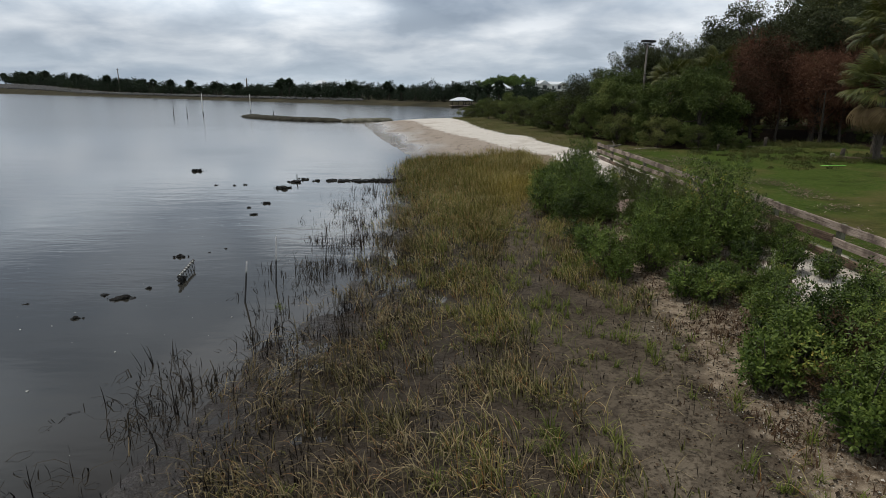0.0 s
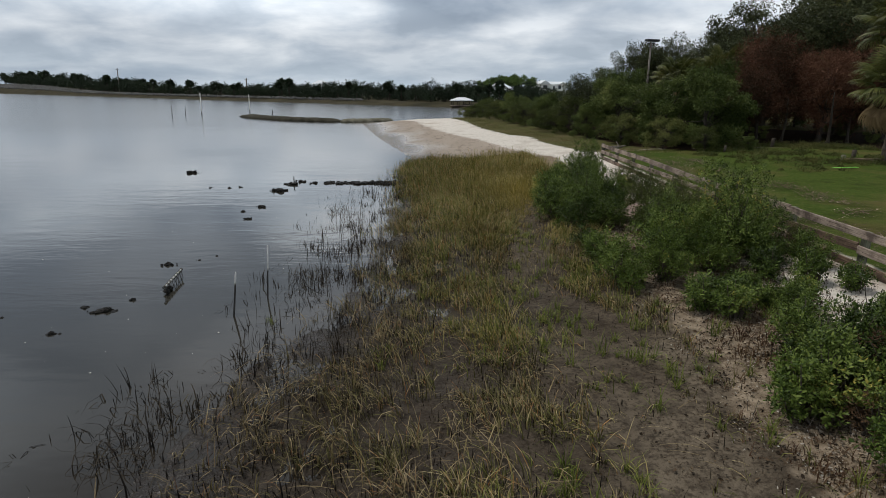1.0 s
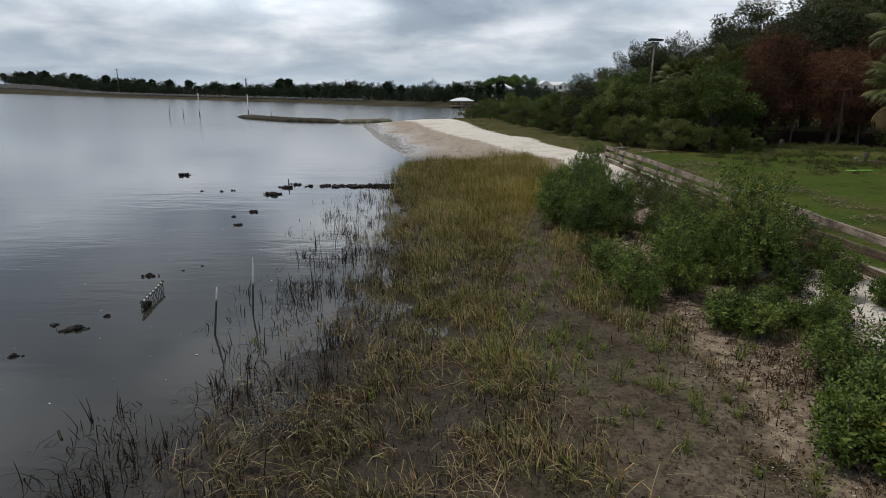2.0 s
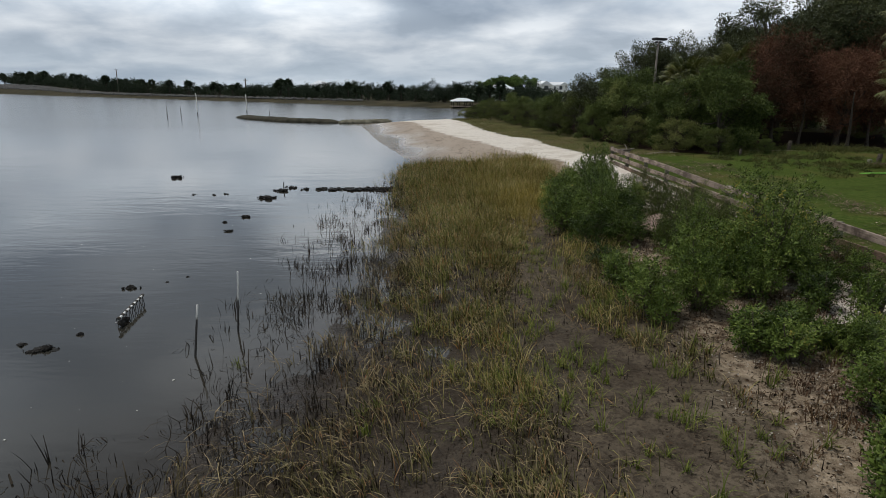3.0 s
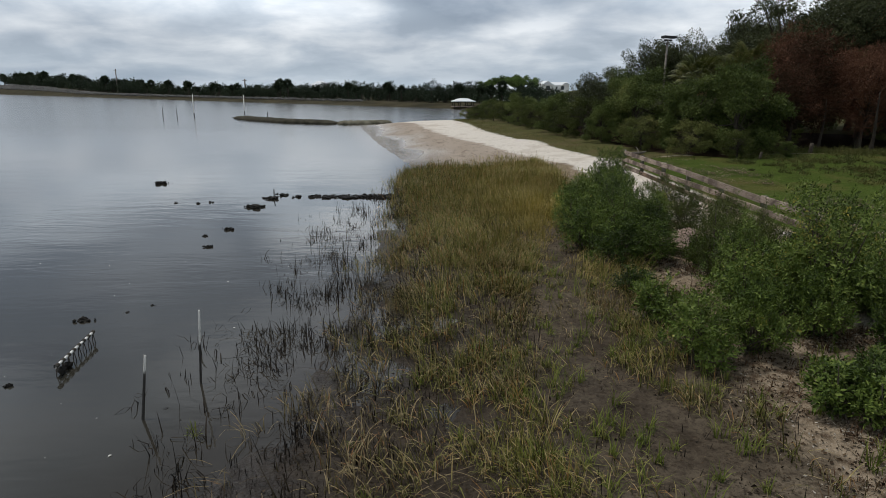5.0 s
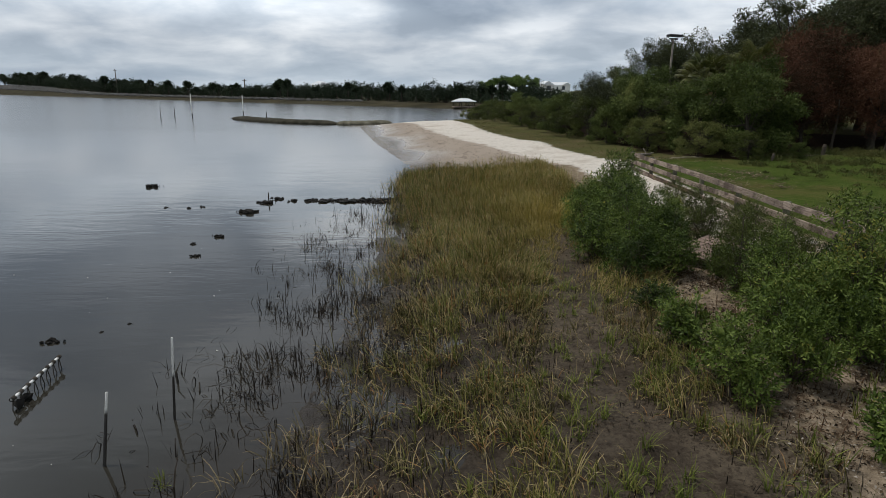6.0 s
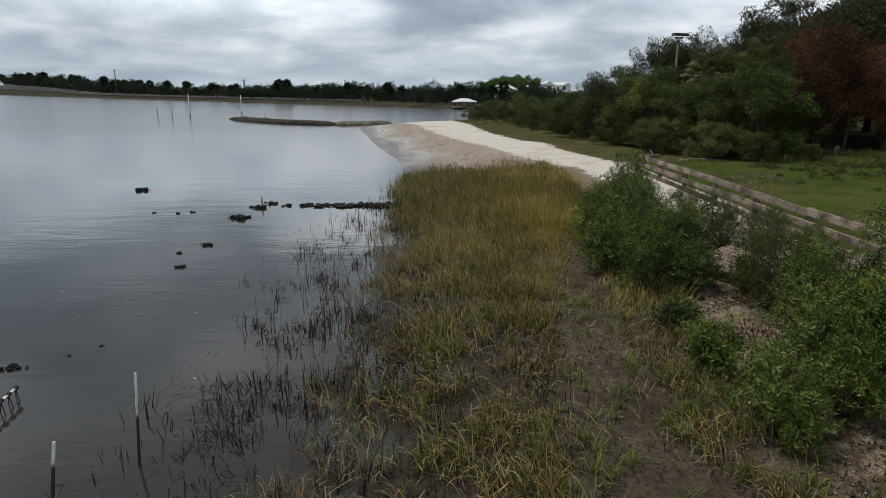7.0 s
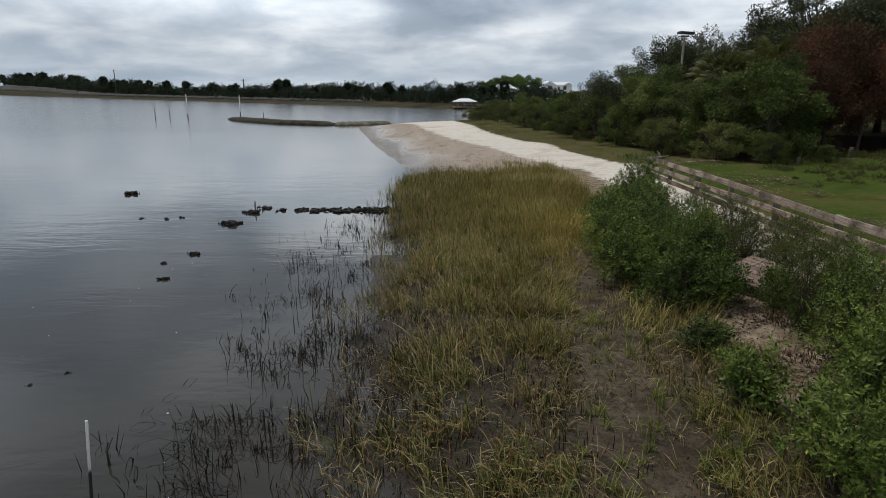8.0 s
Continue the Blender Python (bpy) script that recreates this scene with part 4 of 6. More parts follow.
PINE = tree_parts(63, 8.6, 1.9, M_PINE, 2400, 0.22, 0.16, 0.55, 10, aspect=0.10, flat=0.55, spread=0.3, top_heavy=0.3, limb=26)

for i, (k, x, y, s, rz, sz) in enumerate((
        (1, 2.8, 68.5, 0.5, 40, 0.8), (1, 3.9, 70, 0.62, 0, 0.8), (1, 3.3, 64.5, 0.42, 90, 0.8), (0, 4.8, 66, 0.72, 70, 0.85), (1, 4.9, 61.5, 0.78, 140, 0.85), (1, 5.8, 57.5, 0.76, 30, 0.85), (0, 6.4, 53.5, 0.95, 200, 0.82), (1, 6.9, 50, 0.74, 280, 0.85), (0, 7.9, 46.5, 0.98, 100, 0.8),
        (1, 7.9, 43, 0.7, 10, 0.85), (1, 9.0, 41, 1.0, 220, 0.85), (2, 9.0, 37.8, 0.72, 20, 0.9), (0, 10.6, 36.4, 1.12, 160, 0.95), (1, 10.1, 33.9, 0.66, 300, 0.85), (2, 12.0, 32.8, 1.1, 60, 1.0), (1, 11.3, 30.7, 0.62, 130, 0.85),
        (0, 13.4, 30.6, 1.1, 240, 1.05), (1, 12.7, 29.2, 0.45, 350, 0.9), (0, 14.4, 32.6, 1.1, 90, 1.15), (1, 7.0, 62, 0.8, 10, 0.7), (0, 8.5, 57, 0.9, 20, 0.7), (2, 6.3, 72, 0.7, 20, 0.8), (1, 8.5, 68, 0.8, 0, 0.7), (1, 5.2, 76, 0.6, 0, 0.8), (0, 5.6, 83, 0.6, 10, 0.8), (1, 6.2, 92, 0.65, 10, 0.8),
        (2, 14.9, 29.3, 0.3, 10, 0.7), (2, 22.8, 31.9, 0.32, 260, 0.5), (0, 24.6, 31.0, 0.35, 300, 0.6), (2, 26.4, 31, 0.4, 20, 0.8), (2, 18.6, 35.4, 0.4, 50, 0.6), (2, 24.0, 36.0, 0.7, 90, 0.9), (0, 28, 41, 1.0, 10, 0.9), (2, 32, 39, 1.0, 80, 0.9), (2, 25.5, 44, 1.0, 20, 0.9))):
    put_tree(SHRUBS[k], "shrub_tree", x, y, s, rz, sz, "olive green coastal shrub with tangled stems" if k == 1 else "dense dark green coastal shrub", "shrub", "shrubs along the wood edge")
for i, (k, x, y, s, rz, sz) in enumerate((
        (0, 11.5, 40, 0.85, 0, 0.95), (1, 13.0, 37.2, 0.7, 90, 0.75), (0, 14.0, 34.8, 0.78, 180, 0.66), (0, 15.3, 33.4, 0.72, 20, 0.66), (1, 10.4, 45, 0.85, 270, 0.72), (0, 13.0, 43, 0.75, 50, 0.7), (1, 16.6, 38, 0.75, 10, 0.8), (0, 9.8, 50, 0.8, 10, 0.42), (1, 12.5, 50, 0.95, 150, 0.8), (0, 11, 56, 0.85, 99, 0.42), (1, 13.5, 60, 0.9, 9, 0.75), (0, 10.5, 64, 0.8, 190, 0.40), (1, 12, 72, 0.8, 33, 0.4), (0, 14.6, 53, 0.95, 133, 0.95), (1, 17.5, 47, 0.8, 33, 0.85))):
    put_tree(MIDS[k], "woodland_tree", x, y, s, rz, sz, "dark green broad-leaved tree at the wood edge", "tree", "trees of the wood")
for i, (k, x, y, s, rz, sz) in enumerate((
        (0, 20.8, 56, 0.80, 0, 0.97), (1, 17.8, 54.5, 0.76, 150, 0.95), (1, 22.6, 57, 0.74, 80, 0.95), (0, 23.6, 46.6, 0.95, 200, 1.0), (1, 26.6, 43, 0.9, 10, 0.95), (0, 27.2, 40.5, 0.98, 120, 1.0), (1, 31, 38, 1.05, 222, 1.0), (0, 23.0, 43.5, 0.96, 300, 0.97), (0, 30, 46, 1.3, 40, 1.0), (1, 27, 60, 1.0, 10, 0.62), (1, 24.0, 37.5, 0.98, 70, 0.92))):
    put_tree(OAKS[k], "live_oak", x, y, s, rz, sz, "tall dark live oak with an open crown", "tree", "tall oaks of the wood")
for i, (k, x, y, s, rz) in enumerate(((0, 18.9, 35.6, 0.92, 0), (1, 17.4, 33.4, 0.74, 200), (0, 20.6, 32.8, 0.8, 300), (1, 23.2, 31.8, 0.78, 20), (1, 21.6, 34.6, 0.9, 90), (0, 24.2, 33.2, 1.0, 210), (1, 20.4, 38.6, 1.1, 30), (0, 27.4, 34.8, 1.1, 130))):
    put_tree(CEDARS[k], "dead_cedar", x, y, s, rz, 1.0, "red-brown dead cedar with dry foliage", "tree", "dead cedars of the wood")
put_tree(PINE, "pine", 21.7, 47.6, 0.94, 40, 1.0, "dark ragged pine rising over the wood", "tree")


def frond_mesh(seed, mat, R=0.75, droop=0.5):
    """A fan frond: stalk and a fan of narrow folded leaflets whose tips hang."""
    rng = np.random.RandomState(seed)
    bag = Bag()
    stalk = np.array([(0, 0, 0), (0.45, 0, 0.05), (0.9, 0, 0.0)])
    bag.add(*tube(stalk, [0.02, 0.014, 0.010], 4))
    n = 38
    an = np.linspace(-1.9, 1.9, n) + rng.normal(0, 0.03, n)
    ln = R * (0.72 + 0.35 * np.cos(an * 0.6)) * (1 + rng.normal(0, 0.06, n))
    V, F = [], []
    for a, l in zip(an, ln):
        d, s = np.array([math.cos(a), math.sin(a), 0]), np.array([-math.sin(a), math.cos(a), 0])
        o, k = np.array([0.88, 0, 0.0]), len(V)
        for f, w, dz in ((0.0, 0.008, 0.0), (0.5, 0.021, 0.0 - 0.06 * droop), (0.78, 0.013, -0.28 * droop)):
            V += [o + d * l * f + s * w + [0, 0, dz * l + abs(math.sin(a)) * -0.10], o + d * l * f - s * w + [0, 0, dz * l + abs(math.sin(a)) * -0.10 + 0.012]]
        V.append(o + d * l * 0.93 + [0, 0, -0.62 * droop * l - abs(math.sin(a)) * 0.10])
        F += [(k, k + 1, k + 3), (k, k + 3, k + 2), (k + 2, k + 3, k + 5), (k + 2, k + 5, k + 4), (k + 4, k + 5, k + 6)]
    bag.add(V, F)
    return bag.mesh("frond", mat)


FRONDS = [frond_mesh(1, M_FROND, 0.8, 0.45), frond_mesh(2, M_FROND, 0.75, 0.8)]
FROND_DRY = frond_mesh(3, M_FROND_DRY, 0.7, 1.1)


def palm(x, y, H, seed, s=1.0, n=30, dry=8):
    rng = np.random.RandomState(seed)
    base = thing("sabal_palm", pose(x, y, float(height(x, y)), 0, 0, 0), "sabal palm with green fan fronds and dry hanging skirt", "palm", "palms of the wood")
    t = np.linspace(0, 1, 24)
    pts = np.stack([0.06 * np.sin(t * 3 + seed), 0.05 * np.cos(t * 2), t * H - 0.1], 1)
    bag = Bag().add(*tube(pts, 0.115 * (1.15 - 0.2 * t) * (1 + 0.07 * np.cos(np.arange(24) * np.pi)), 12))
    # old leaf bases crossing on the trunk
    for i in range(70):
        a, z = rng.rand() * 6.28, H * (0.1 + 0.88 * rng.rand())
        c, sn = math.cos(a), math.sin(a)
        bag.add(*tube([(c * 0.10, sn * 0.10, z), (c * 0.15, sn * 0.15, z + 0.14), (c * 0.21, sn * 0.21, z + 0.26)], [0.035, 0.028, 0.014], 4))
    part("trunk", bag.mesh("trunk", M_TWIG, True), base)
    for i in range(n):
        up = 75 - 100 * (i / n) + rng.normal(0, 6)
        part("frond", FRONDS[i % 2], base, m=pose(0, 0, H, 0, 0, i * 137.5) @ pose(0.1, 0, 0, rng.normal(0, 12), -up, 0) @ Matrix.Scale(s * (0.9 + 0.2 * rng.rand()), 4))
    for i in range(dry):
        part("dry_frond", FROND_DRY, base, "dry brown frond" if i == 0 else "", pose(0, 0, H - 0.15, 0, 0, i * 87 + rng.rand() * 40) @ pose(0.12, 0, 0, rng.normal(0, 12), 40 + 30 * rng.rand(), 0) @ Matrix.Scale(s, 4))


palm(17.5, 23.6, 2.9, 1, 1.05, 34, 18)
palm(18.9, 25.6, 5.3, 6, 1.1, 36, 12)
palm(15.9, 41.6, 3.5, 2, 1.0)
palm(19.3, 42.0, 4.1, 3, 1.05)
palm(17.8, 41.0, 3.4, 4, 1.0)
palm(24.0, 38.0, 7.4, 5, 1.1)

# ---- grasses ----


def stuff(name, data, label, category):
    return tagged(part(name, data), label, category, kind="stuff")


def tufts(rng, n, x0, x1, y0, y1, density):
    """Tuft feet picked by a density between 0 and 1."""
    x, y = x0 + (x1 - x0) * rng.rand(n), y0 + (y1 - y0) * rng.rand(n)
    keep = rng.rand(n) < density(x, y)
    return x[keep], y[keep]


MUD_Y = [2, 4, 6, 8, 9, 10, 11.5, 13, 15, 16.5, 18.5]
MUD_L = [1.75, 1.7, 1.6, 1.3, 1.1, 1.0, 1.2, 1.4, 1.9, 2.15, 2.5]
MUD_R = [3.0, 3.2, 3.3, 3.1, 2.65, 2.2, 2.4, 2.3, 2.7, 2.9, 3.1]


def marsh_density(x, y):
    d = x - shore(y) + (fbm(x * 0.8, y * 0.8, 1) - 0.5) * 1.3
    right = np.interp(y, [2, 8.5, 10, 13, 16, 20, 28], [3.4, 3.3, 3.3, 3.7, 3.6, 4.2, 4.6])
    inside = ss(-0.5, 1.0, d) * ss(right + 0.2, right - 0.4, x) * ss(32.6, 26.4, y + 0.25 * (1.0 - x) + (fbm(x * 0.7, y * 0.7, 2) - 0.5) * 3.0)
    bare = ss(-0.2, 0.12, x - np.interp(y, MUD_Y, MUD_L)) * ss(0.2, -0.12, x - np.interp(y, MUD_Y, MUD_R)) * ss(20.0, 17.0, y)
    clump = ss(0.40, 0.60, fbm(x * 2.2, y * 2.2, 3))
    thick = np.interp(y, [3, 7, 10, 12, 15, 20], [0.26, 0.30, 0.5, 0.62, 0.85, 1.0]) * (1 - 0.3 * ss(2.0, 2.6, x) * ss(17, 14, y))
    thin = 0.4 + 0.6 * ss(0.0, 1.8, d)
    return inside * (1 - 0.88 * bare) * (thick * thin) * (0.10 + 0.90 * np.maximum(clump, 0.85 * ss(15, 24, y)))


def marsh():
    rng = np.random.RandomState(77)
    x, y = tufts(rng, 84000, -4.2, 5.0, 2.2, 33.0, marsh_density)
    per = 7
    n = len(x) * per
    bx, by = np.repeat(x, per) + rng.normal(0, 0.045, n), np.repeat(y, per) + rng.normal(0, 0.045, n)
    B = np.stack([bx, by, height(bx, by) - 0.02], 1)
    tall = np.interp(by, [3, 8, 12, 17, 24, 30], [0.36, 0.38, 0.43, 0.5, 0.58, 0.46])
    tall = tall * np.repeat((0.6 + 0.5 * rng.rand(len(x))) * (0.65 + 0.7 * fbm(x * 0.8 + 3, y * 0.8, 0)), per) * (0.55 + 0.6 * rng.rand(n))
    beside = ss(0.9, 0.2, np.abs(bx - (np.interp(by, MUD_Y, MUD_L) + np.interp(by, MUD_Y, MUD_R)) / 2)) * ss(20, 16, by)
    tall = tall * np.where(rng.rand(n) < 0.04, 1.5, 1.0) * (1 - 0.45 * beside)
    az = 9.0 * np.repeat(fbm(x * 0.45, y * 0.45, 2), per) + rng.normal(0, 1.1, n)
    lean = np.abs(rng.normal(0.30, 0.26, n)) + np.where(rng.rand(n) < 0.16, 0.8, 0.0)
    curl = np.abs(rng.normal(0.95, 0.7, n))
    wide, near = 0.006 + 0.007 * rng.rand(n), by < 15
    V, F = blades(B[near], tall[near], wide[near], az[near], lean[near], curl[near], 2)
    V2, F2 = blades(B[~near], tall[~near], wide[~near], az[~near], lean[~near] + curl[~near] * 0.3, curl[~near] * 0.6, 1)
    me = mesh_of("cordgrass", np.concatenate([V, V2]), np.concatenate([F, F2 + len(V)]), M_GRASS)
    gold = np.exp(-(((bx - 2.7) / 1.2) ** 2 + ((by - 18.8) / 4.0) ** 2)) * 0.75 + 0.10 * ss(11, 20, by) * ss(-1.5, 1.5, bx) + 0.16 * ss(0.5, 0.7, fbm(bx * 0.7, by * 0.7, 1)) * ss(-1, 1, bx) + 0.12 * ss(2.1, 2.7, bx) * ss(8.5, 10.5, by)
    dull = 0.75 * ss(0.8, -1.2, bx) * ss(11, 8, by) + 0.55 * ss(0.50, 0.66, fbm(bx * 1.1 + 5, by * 1.1, 3)) * ss(18, 12, by) + 0.5 * ss(0.9, 0.0, bx - shore(by)) * ss(20, 14, by)
    for key, val in (("gold", gold), ("dull", dull)):
        val = np.clip(val, 0, 1)
        me.attributes.new(key, "FLOAT", "POINT").data.foreach_set("value", np.concatenate([np.repeat(val[near], 7), np.repeat(val[~near], 5)]).astype(np.float32))
    stuff("cordgrass", me, "olive and golden cordgrass growing from wet mud", "grass")


marsh()


def fresh_tufts():
    """Young green tufts standing singly on the bare mud."""
    rng = np.random.RandomState(83)

    def dens(x, y):
        return ss(0.2, 1.2, x - shore(y)) * ss(3.9, 3.0, x) * ss(0.40, 0.58, fbm(x * 0.9 + 7, y * 0.9, 3)) * (0.1 + 0.9 * ss(0.3, 1.4, x))

    x, y = tufts(rng, 700, -2.0, 3.9, 2.2, 16, dens)
    # among the low shrubs on the shell litter, and one clump by the marker poles
    for cx, cy, r, m in ((4.65, 9.75, 0.35, 22), (4.1, 8.9, 0.4, 14), (3.3, 9.6, 0.4, 10), (-2.62, 9.0, 0.06, 2)):
        x, y = np.concatenate([x, rng.normal(cx, r, m)]), np.concatenate([y, rng.normal(cy, r, m)])
    per = 20
    n = len(x) * per
    big = np.repeat(0.5 + 0.7 * rng.rand(len(x)), per)
    bx, by = np.repeat(x, per) + rng.normal(0, 0.035, n) * big, np.repeat(y, per) + rng.normal(0, 0.035, n) * big
    B = np.stack([bx, by, height(bx, by) - 0.02], 1)
    V, F = blades(B, (0.12 + 0.26 * rng.rand(n)) * big, 0.006 + 0.006 * rng.rand(n), rng.rand(n) * 6.28, np.abs(rng.normal(0.28, 0.22, n)), np.abs(rng.normal(0.8, 0.6, n)), 2)
    stuff("green_tufts", mesh_of("green_tufts", V, F, M_FRESH), "fresh green grass tufts on bare mud", "grass")


fresh_tufts()


def dead_stems():
    """Dark dead stems standing in the shallows and on the mud, many snapped."""
    rng = np.random.RandomState(78)

    def dens(x, y):
        d = x - shore(y)
        reach = np.interp(y, [2, 5, 8, 10, 13, 17, 20, 22.5, 28], [1.6, 1.6, 1.5, 2.5, 2.3, 2.8, 2.7, 1.2, 0.7])
        band = ss(-1.0, -0.35, d / reach) * ss(2.4, 0.5, d)
        return band * (0.06 + 0.94 * ss(0.48, 0.62, fbm(x * 1.6 + 4, y * 1.6, 2))) * (0.75 - 0.35 * ss(-0.3, 0.8, d)) * ss(30, 20, y)

    x, y = tufts(rng, 14500, -6.5, 1.6, 2.2, 30, dens)
    per = 6
    n = len(x) * per
    loose = np.repeat(0.03 + 0.12 * rng.rand(len(x)), per)
    bx, by = np.repeat(x, per) + rng.normal(0, 1, n) * loose, np.repeat(y, per) + rng.normal(0, 1, n) * loose
    B = np.stack([bx, by, np.maximum(height(bx, by), -0.1) - 0.03], 1)
    h = (0.06 + 0.32 * rng.rand(n) ** 1.4) * np.repeat(0.5 + 0.9 * rng.rand(len(x)), per)
    az, lean = rng.rand(n) * 6.28, np.abs(rng.normal(0.05, 0.38, n))
    bent = rng.rand(n) < 0.5
    V, F = blades(B, h + bent * 0.28 * rng.rand(n), 0.008 + 0.008 * rng.rand(n), az, lean, np.where(bent, 1.6 + 1.9 * rng.rand(n), 0.25 * rng.rand(n)), 3)
    stuff("dead_stems", mesh_of("dead_stems", V, F, M_STUBBLE), "dark dead marsh stems standing in shallow water", "reeds")
    # low stubble on the mud
    x, y = tufts(rng, 26000, -4, 3.6, 2.2, 16, lambda x, y: ss(-0.5, 0.6, x - shore(y)) * ss(0.3, 0.6, fbm(x * 1.1, y * 1.1, 0)) * (0.9 - 0.75 * ss(0.9, 1.7, x)))
    n = len(x)
    B = np.stack([x, y, height(x, y) - 0.02], 1)
    V, F = blades(B, 0.04 + 0.16 * rng.rand(n) ** 2, np.full(n, 0.009), rng.rand(n) * 6.28, np.abs(rng.normal(0.15, 0.25, n)), np.zeros(n), 1)
    stuff("mud_stubble", mesh_of("mud_stubble", V, F, M_STUBBLE), "short dark stubble sticking out of the mud", "reeds")
    # straw lying about
    x, y = tufts(rng, 13000, -3.4, 3.6, 2.2, 20, lambda x, y: ss(-0.4, 0.8, x - shore(y)) * ss(0.38, 0.65, fbm(x * 0.9 + 3, y * 0.9, 1)) * (1 - 0.92 * ss(1.3, 1.8, x)) * 0.7)
    n = len(x)
    B = np.stack([x, y, height(x, y) + 0.01 + 0.12 * rng.rand(n) ** 2], 1)
    V, F = blades(B, 0.14 + 0.36 * rng.rand(n) ** 1.5, 0.004 + 0.005 * rng.rand(n), rng.rand(n) * 6.28, 1.05 + 0.4 * rng.rand(n), 0.2 + 0.5 * rng.rand(n), 2)
    stuff("fallen_straw", mesh_of("fallen_straw", V, F, M_STRAW), "pale dead grass stalks lying on the mud", "straw")


dead_stems()


def shell_litter():
    rng = np.random.RandomState(79)

    def dens(x, y):
        sx = np.interp(y, [2, 6, 8, 10, 13, 18], [3.1, 3.1, 3.4, 3.3, 3.2, 3.4])
        return ss(-0.6, 0.6, x - sx) * ss(7.4, 5.2, x) * (0.22 + 0.78 * ss(0.42, 0.60, fbm(x * 1.2, y * 1.2, 1)))

    def scraps(name, n0, x0, x1, y1, density, size, mat, label, category, tilt=0.3):
        x, y = tufts(rng, n0, x0, x1, 2.2, y1, density)
        n = len(x)
        C = np.stack([x, y, height(x, y) + 0.008 + 0.02 * rng.rand(n)], 1)
        D = unit(rng, n) * [1, 1, tilt]
        N = np.tile([0, 0, 1.0], (n, 1)) + 0.6 * rng.normal(size=(n, 3))
        L = size * (0.35 + 1.1 * rng.rand(n) ** 2)
        V, F = leaves(C, D, N, L, L * (0.2 + 0.5 * rng.rand(n)))
        stuff(name, mesh_of(name, V, F, mat), label, category)

    scraps("oyster_shells", 42000, 2.4, 7.4, 18, dens, 0.030, M_SHELL, "bleached broken oyster shells strewn over the ground", "shells")
    scraps("leaf_litter", 110000, 2.4, 7.4, 24, lambda x, y: dens(x, y) * 0.9 + 0.06, 0.045, M_SCRAP, "brown dead mangrove leaves on the shell litter", "leaf litter", 0.35)
    scraps("mud_scraps", 42000, -3.5, 4.0, 18, lambda x, y: ss(0.0, 1.0, x - shore(y)) * (0.1 + 0.9 * ss(0.45, 0.65, fbm(x * 1.7 + 5, y * 1.7, 1))), 0.035, M_SCRAP, "dark scraps of leaf and stem pressed into the mud", "debris", 0.25)
    # dry red-brown weeds
    x, y = tufts(rng, 13000, 2.6, 7.0, 2.2, 18, lambda x, y: dens(x, y) * ss(0.36, 0.56, fbm(x * 1.7 + 9, y * 1.7, 2)))
    per = 5
    n = len(x) * per
    bx, by = np.repeat(x, per) + rng.normal(0, 0.04, n), np.repeat(y, per) + rng.normal(0, 0.04, n)
    B = np.stack([bx, by, height(bx, by) - 0.01], 1)
    V, F = blades(B, 0.03 + 0.15 * rng.rand(n) ** 1.7, 0.006 + 0.007 * rng.rand(n), rng.rand(n) * 6.28, np.abs(rng.normal(0.7, 0.5, n)), rng.rand(n) * 1.0, 1)
    stuff("dry_weeds", mesh_of("dry_weeds", V, F, M_REDWEED), "dry red-brown saltwort and scraps on shell litter", "weeds")


shell_litter()


def lawn_grass():
    rng = np.random.RandomState(80)

    def dens(x, y):
        return ss(7.6, 8.3, x) * ss(0.4, -0.6, wood(x, y)) * (0.35 + 0.65 * ss(0.3, 0.6, fbm(x * 0.6, y * 0.6, 2)))

    x, y = tufts(rng, 40000, 7.6, 24, 7, 34, lambda x, y: dens(x, y) * (0.12 * ss(9.5, 8.0, x) + ss(-2.2, -0.2, wood(x, y))))
    n = len(x) * 2
    bx, by = np.repeat(x, 2) + rng.normal(0, 0.05, n), np.repeat(y, 2) + rng.normal(0, 0.05, n)
    B = np.stack([bx, by, height(bx, by) - 0.01], 1)
    tall = (0.025 + 0.04 * rng.rand(n)) * (1 + 5.0 * ss(-2.5, 0.0, wood(bx, by)) * ss(0.35, 0.65, fbm(bx * 0.8, by * 0.8, 1)))
    V, F = blades(B, tall, 0.006 + 0.006 * rng.rand(n), rng.rand(n) * 6.28, np.abs(rng.normal(0.5, 0.3, n)), rng.rand(n) * 0.6, 1)
    stuff("lawn_grass", mesh_of("lawn_grass", V, F, M_LAWNBLADE), "rough green lawn grass behind the fence", "grass")

    def strip(x, y):
        left = np.interp(y, DUNE_Y, DUNE_X)
        return ss(-0.3, 0.6, x - left) * ss(0.4, -0.4, wood(x, y)) * (0.3 + 0.7 * ss(0.35, 0.6, fbm(x * 0.9, y * 0.9, 1)))

    x, y = tufts(rng, 60000, 1, 11, 30, 73, strip)
    n = len(x)
    B = np.stack([x, y, height(x, y) - 0.01], 1)
    V, F = blades(B, 0.03 + 0.09 * rng.rand(n), 0.010 + 0.014 * rng.rand(n), rng.rand(n) * 6.28, np.abs(rng.normal(0.25, 0.25, n)), rng.rand(n) * 0.6, 1)
    stuff("dune_grass", mesh_of("dune_grass", V, F, M_SANDGRASS), "low olive dune grass above the white beach", "grass")


lawn_grass()


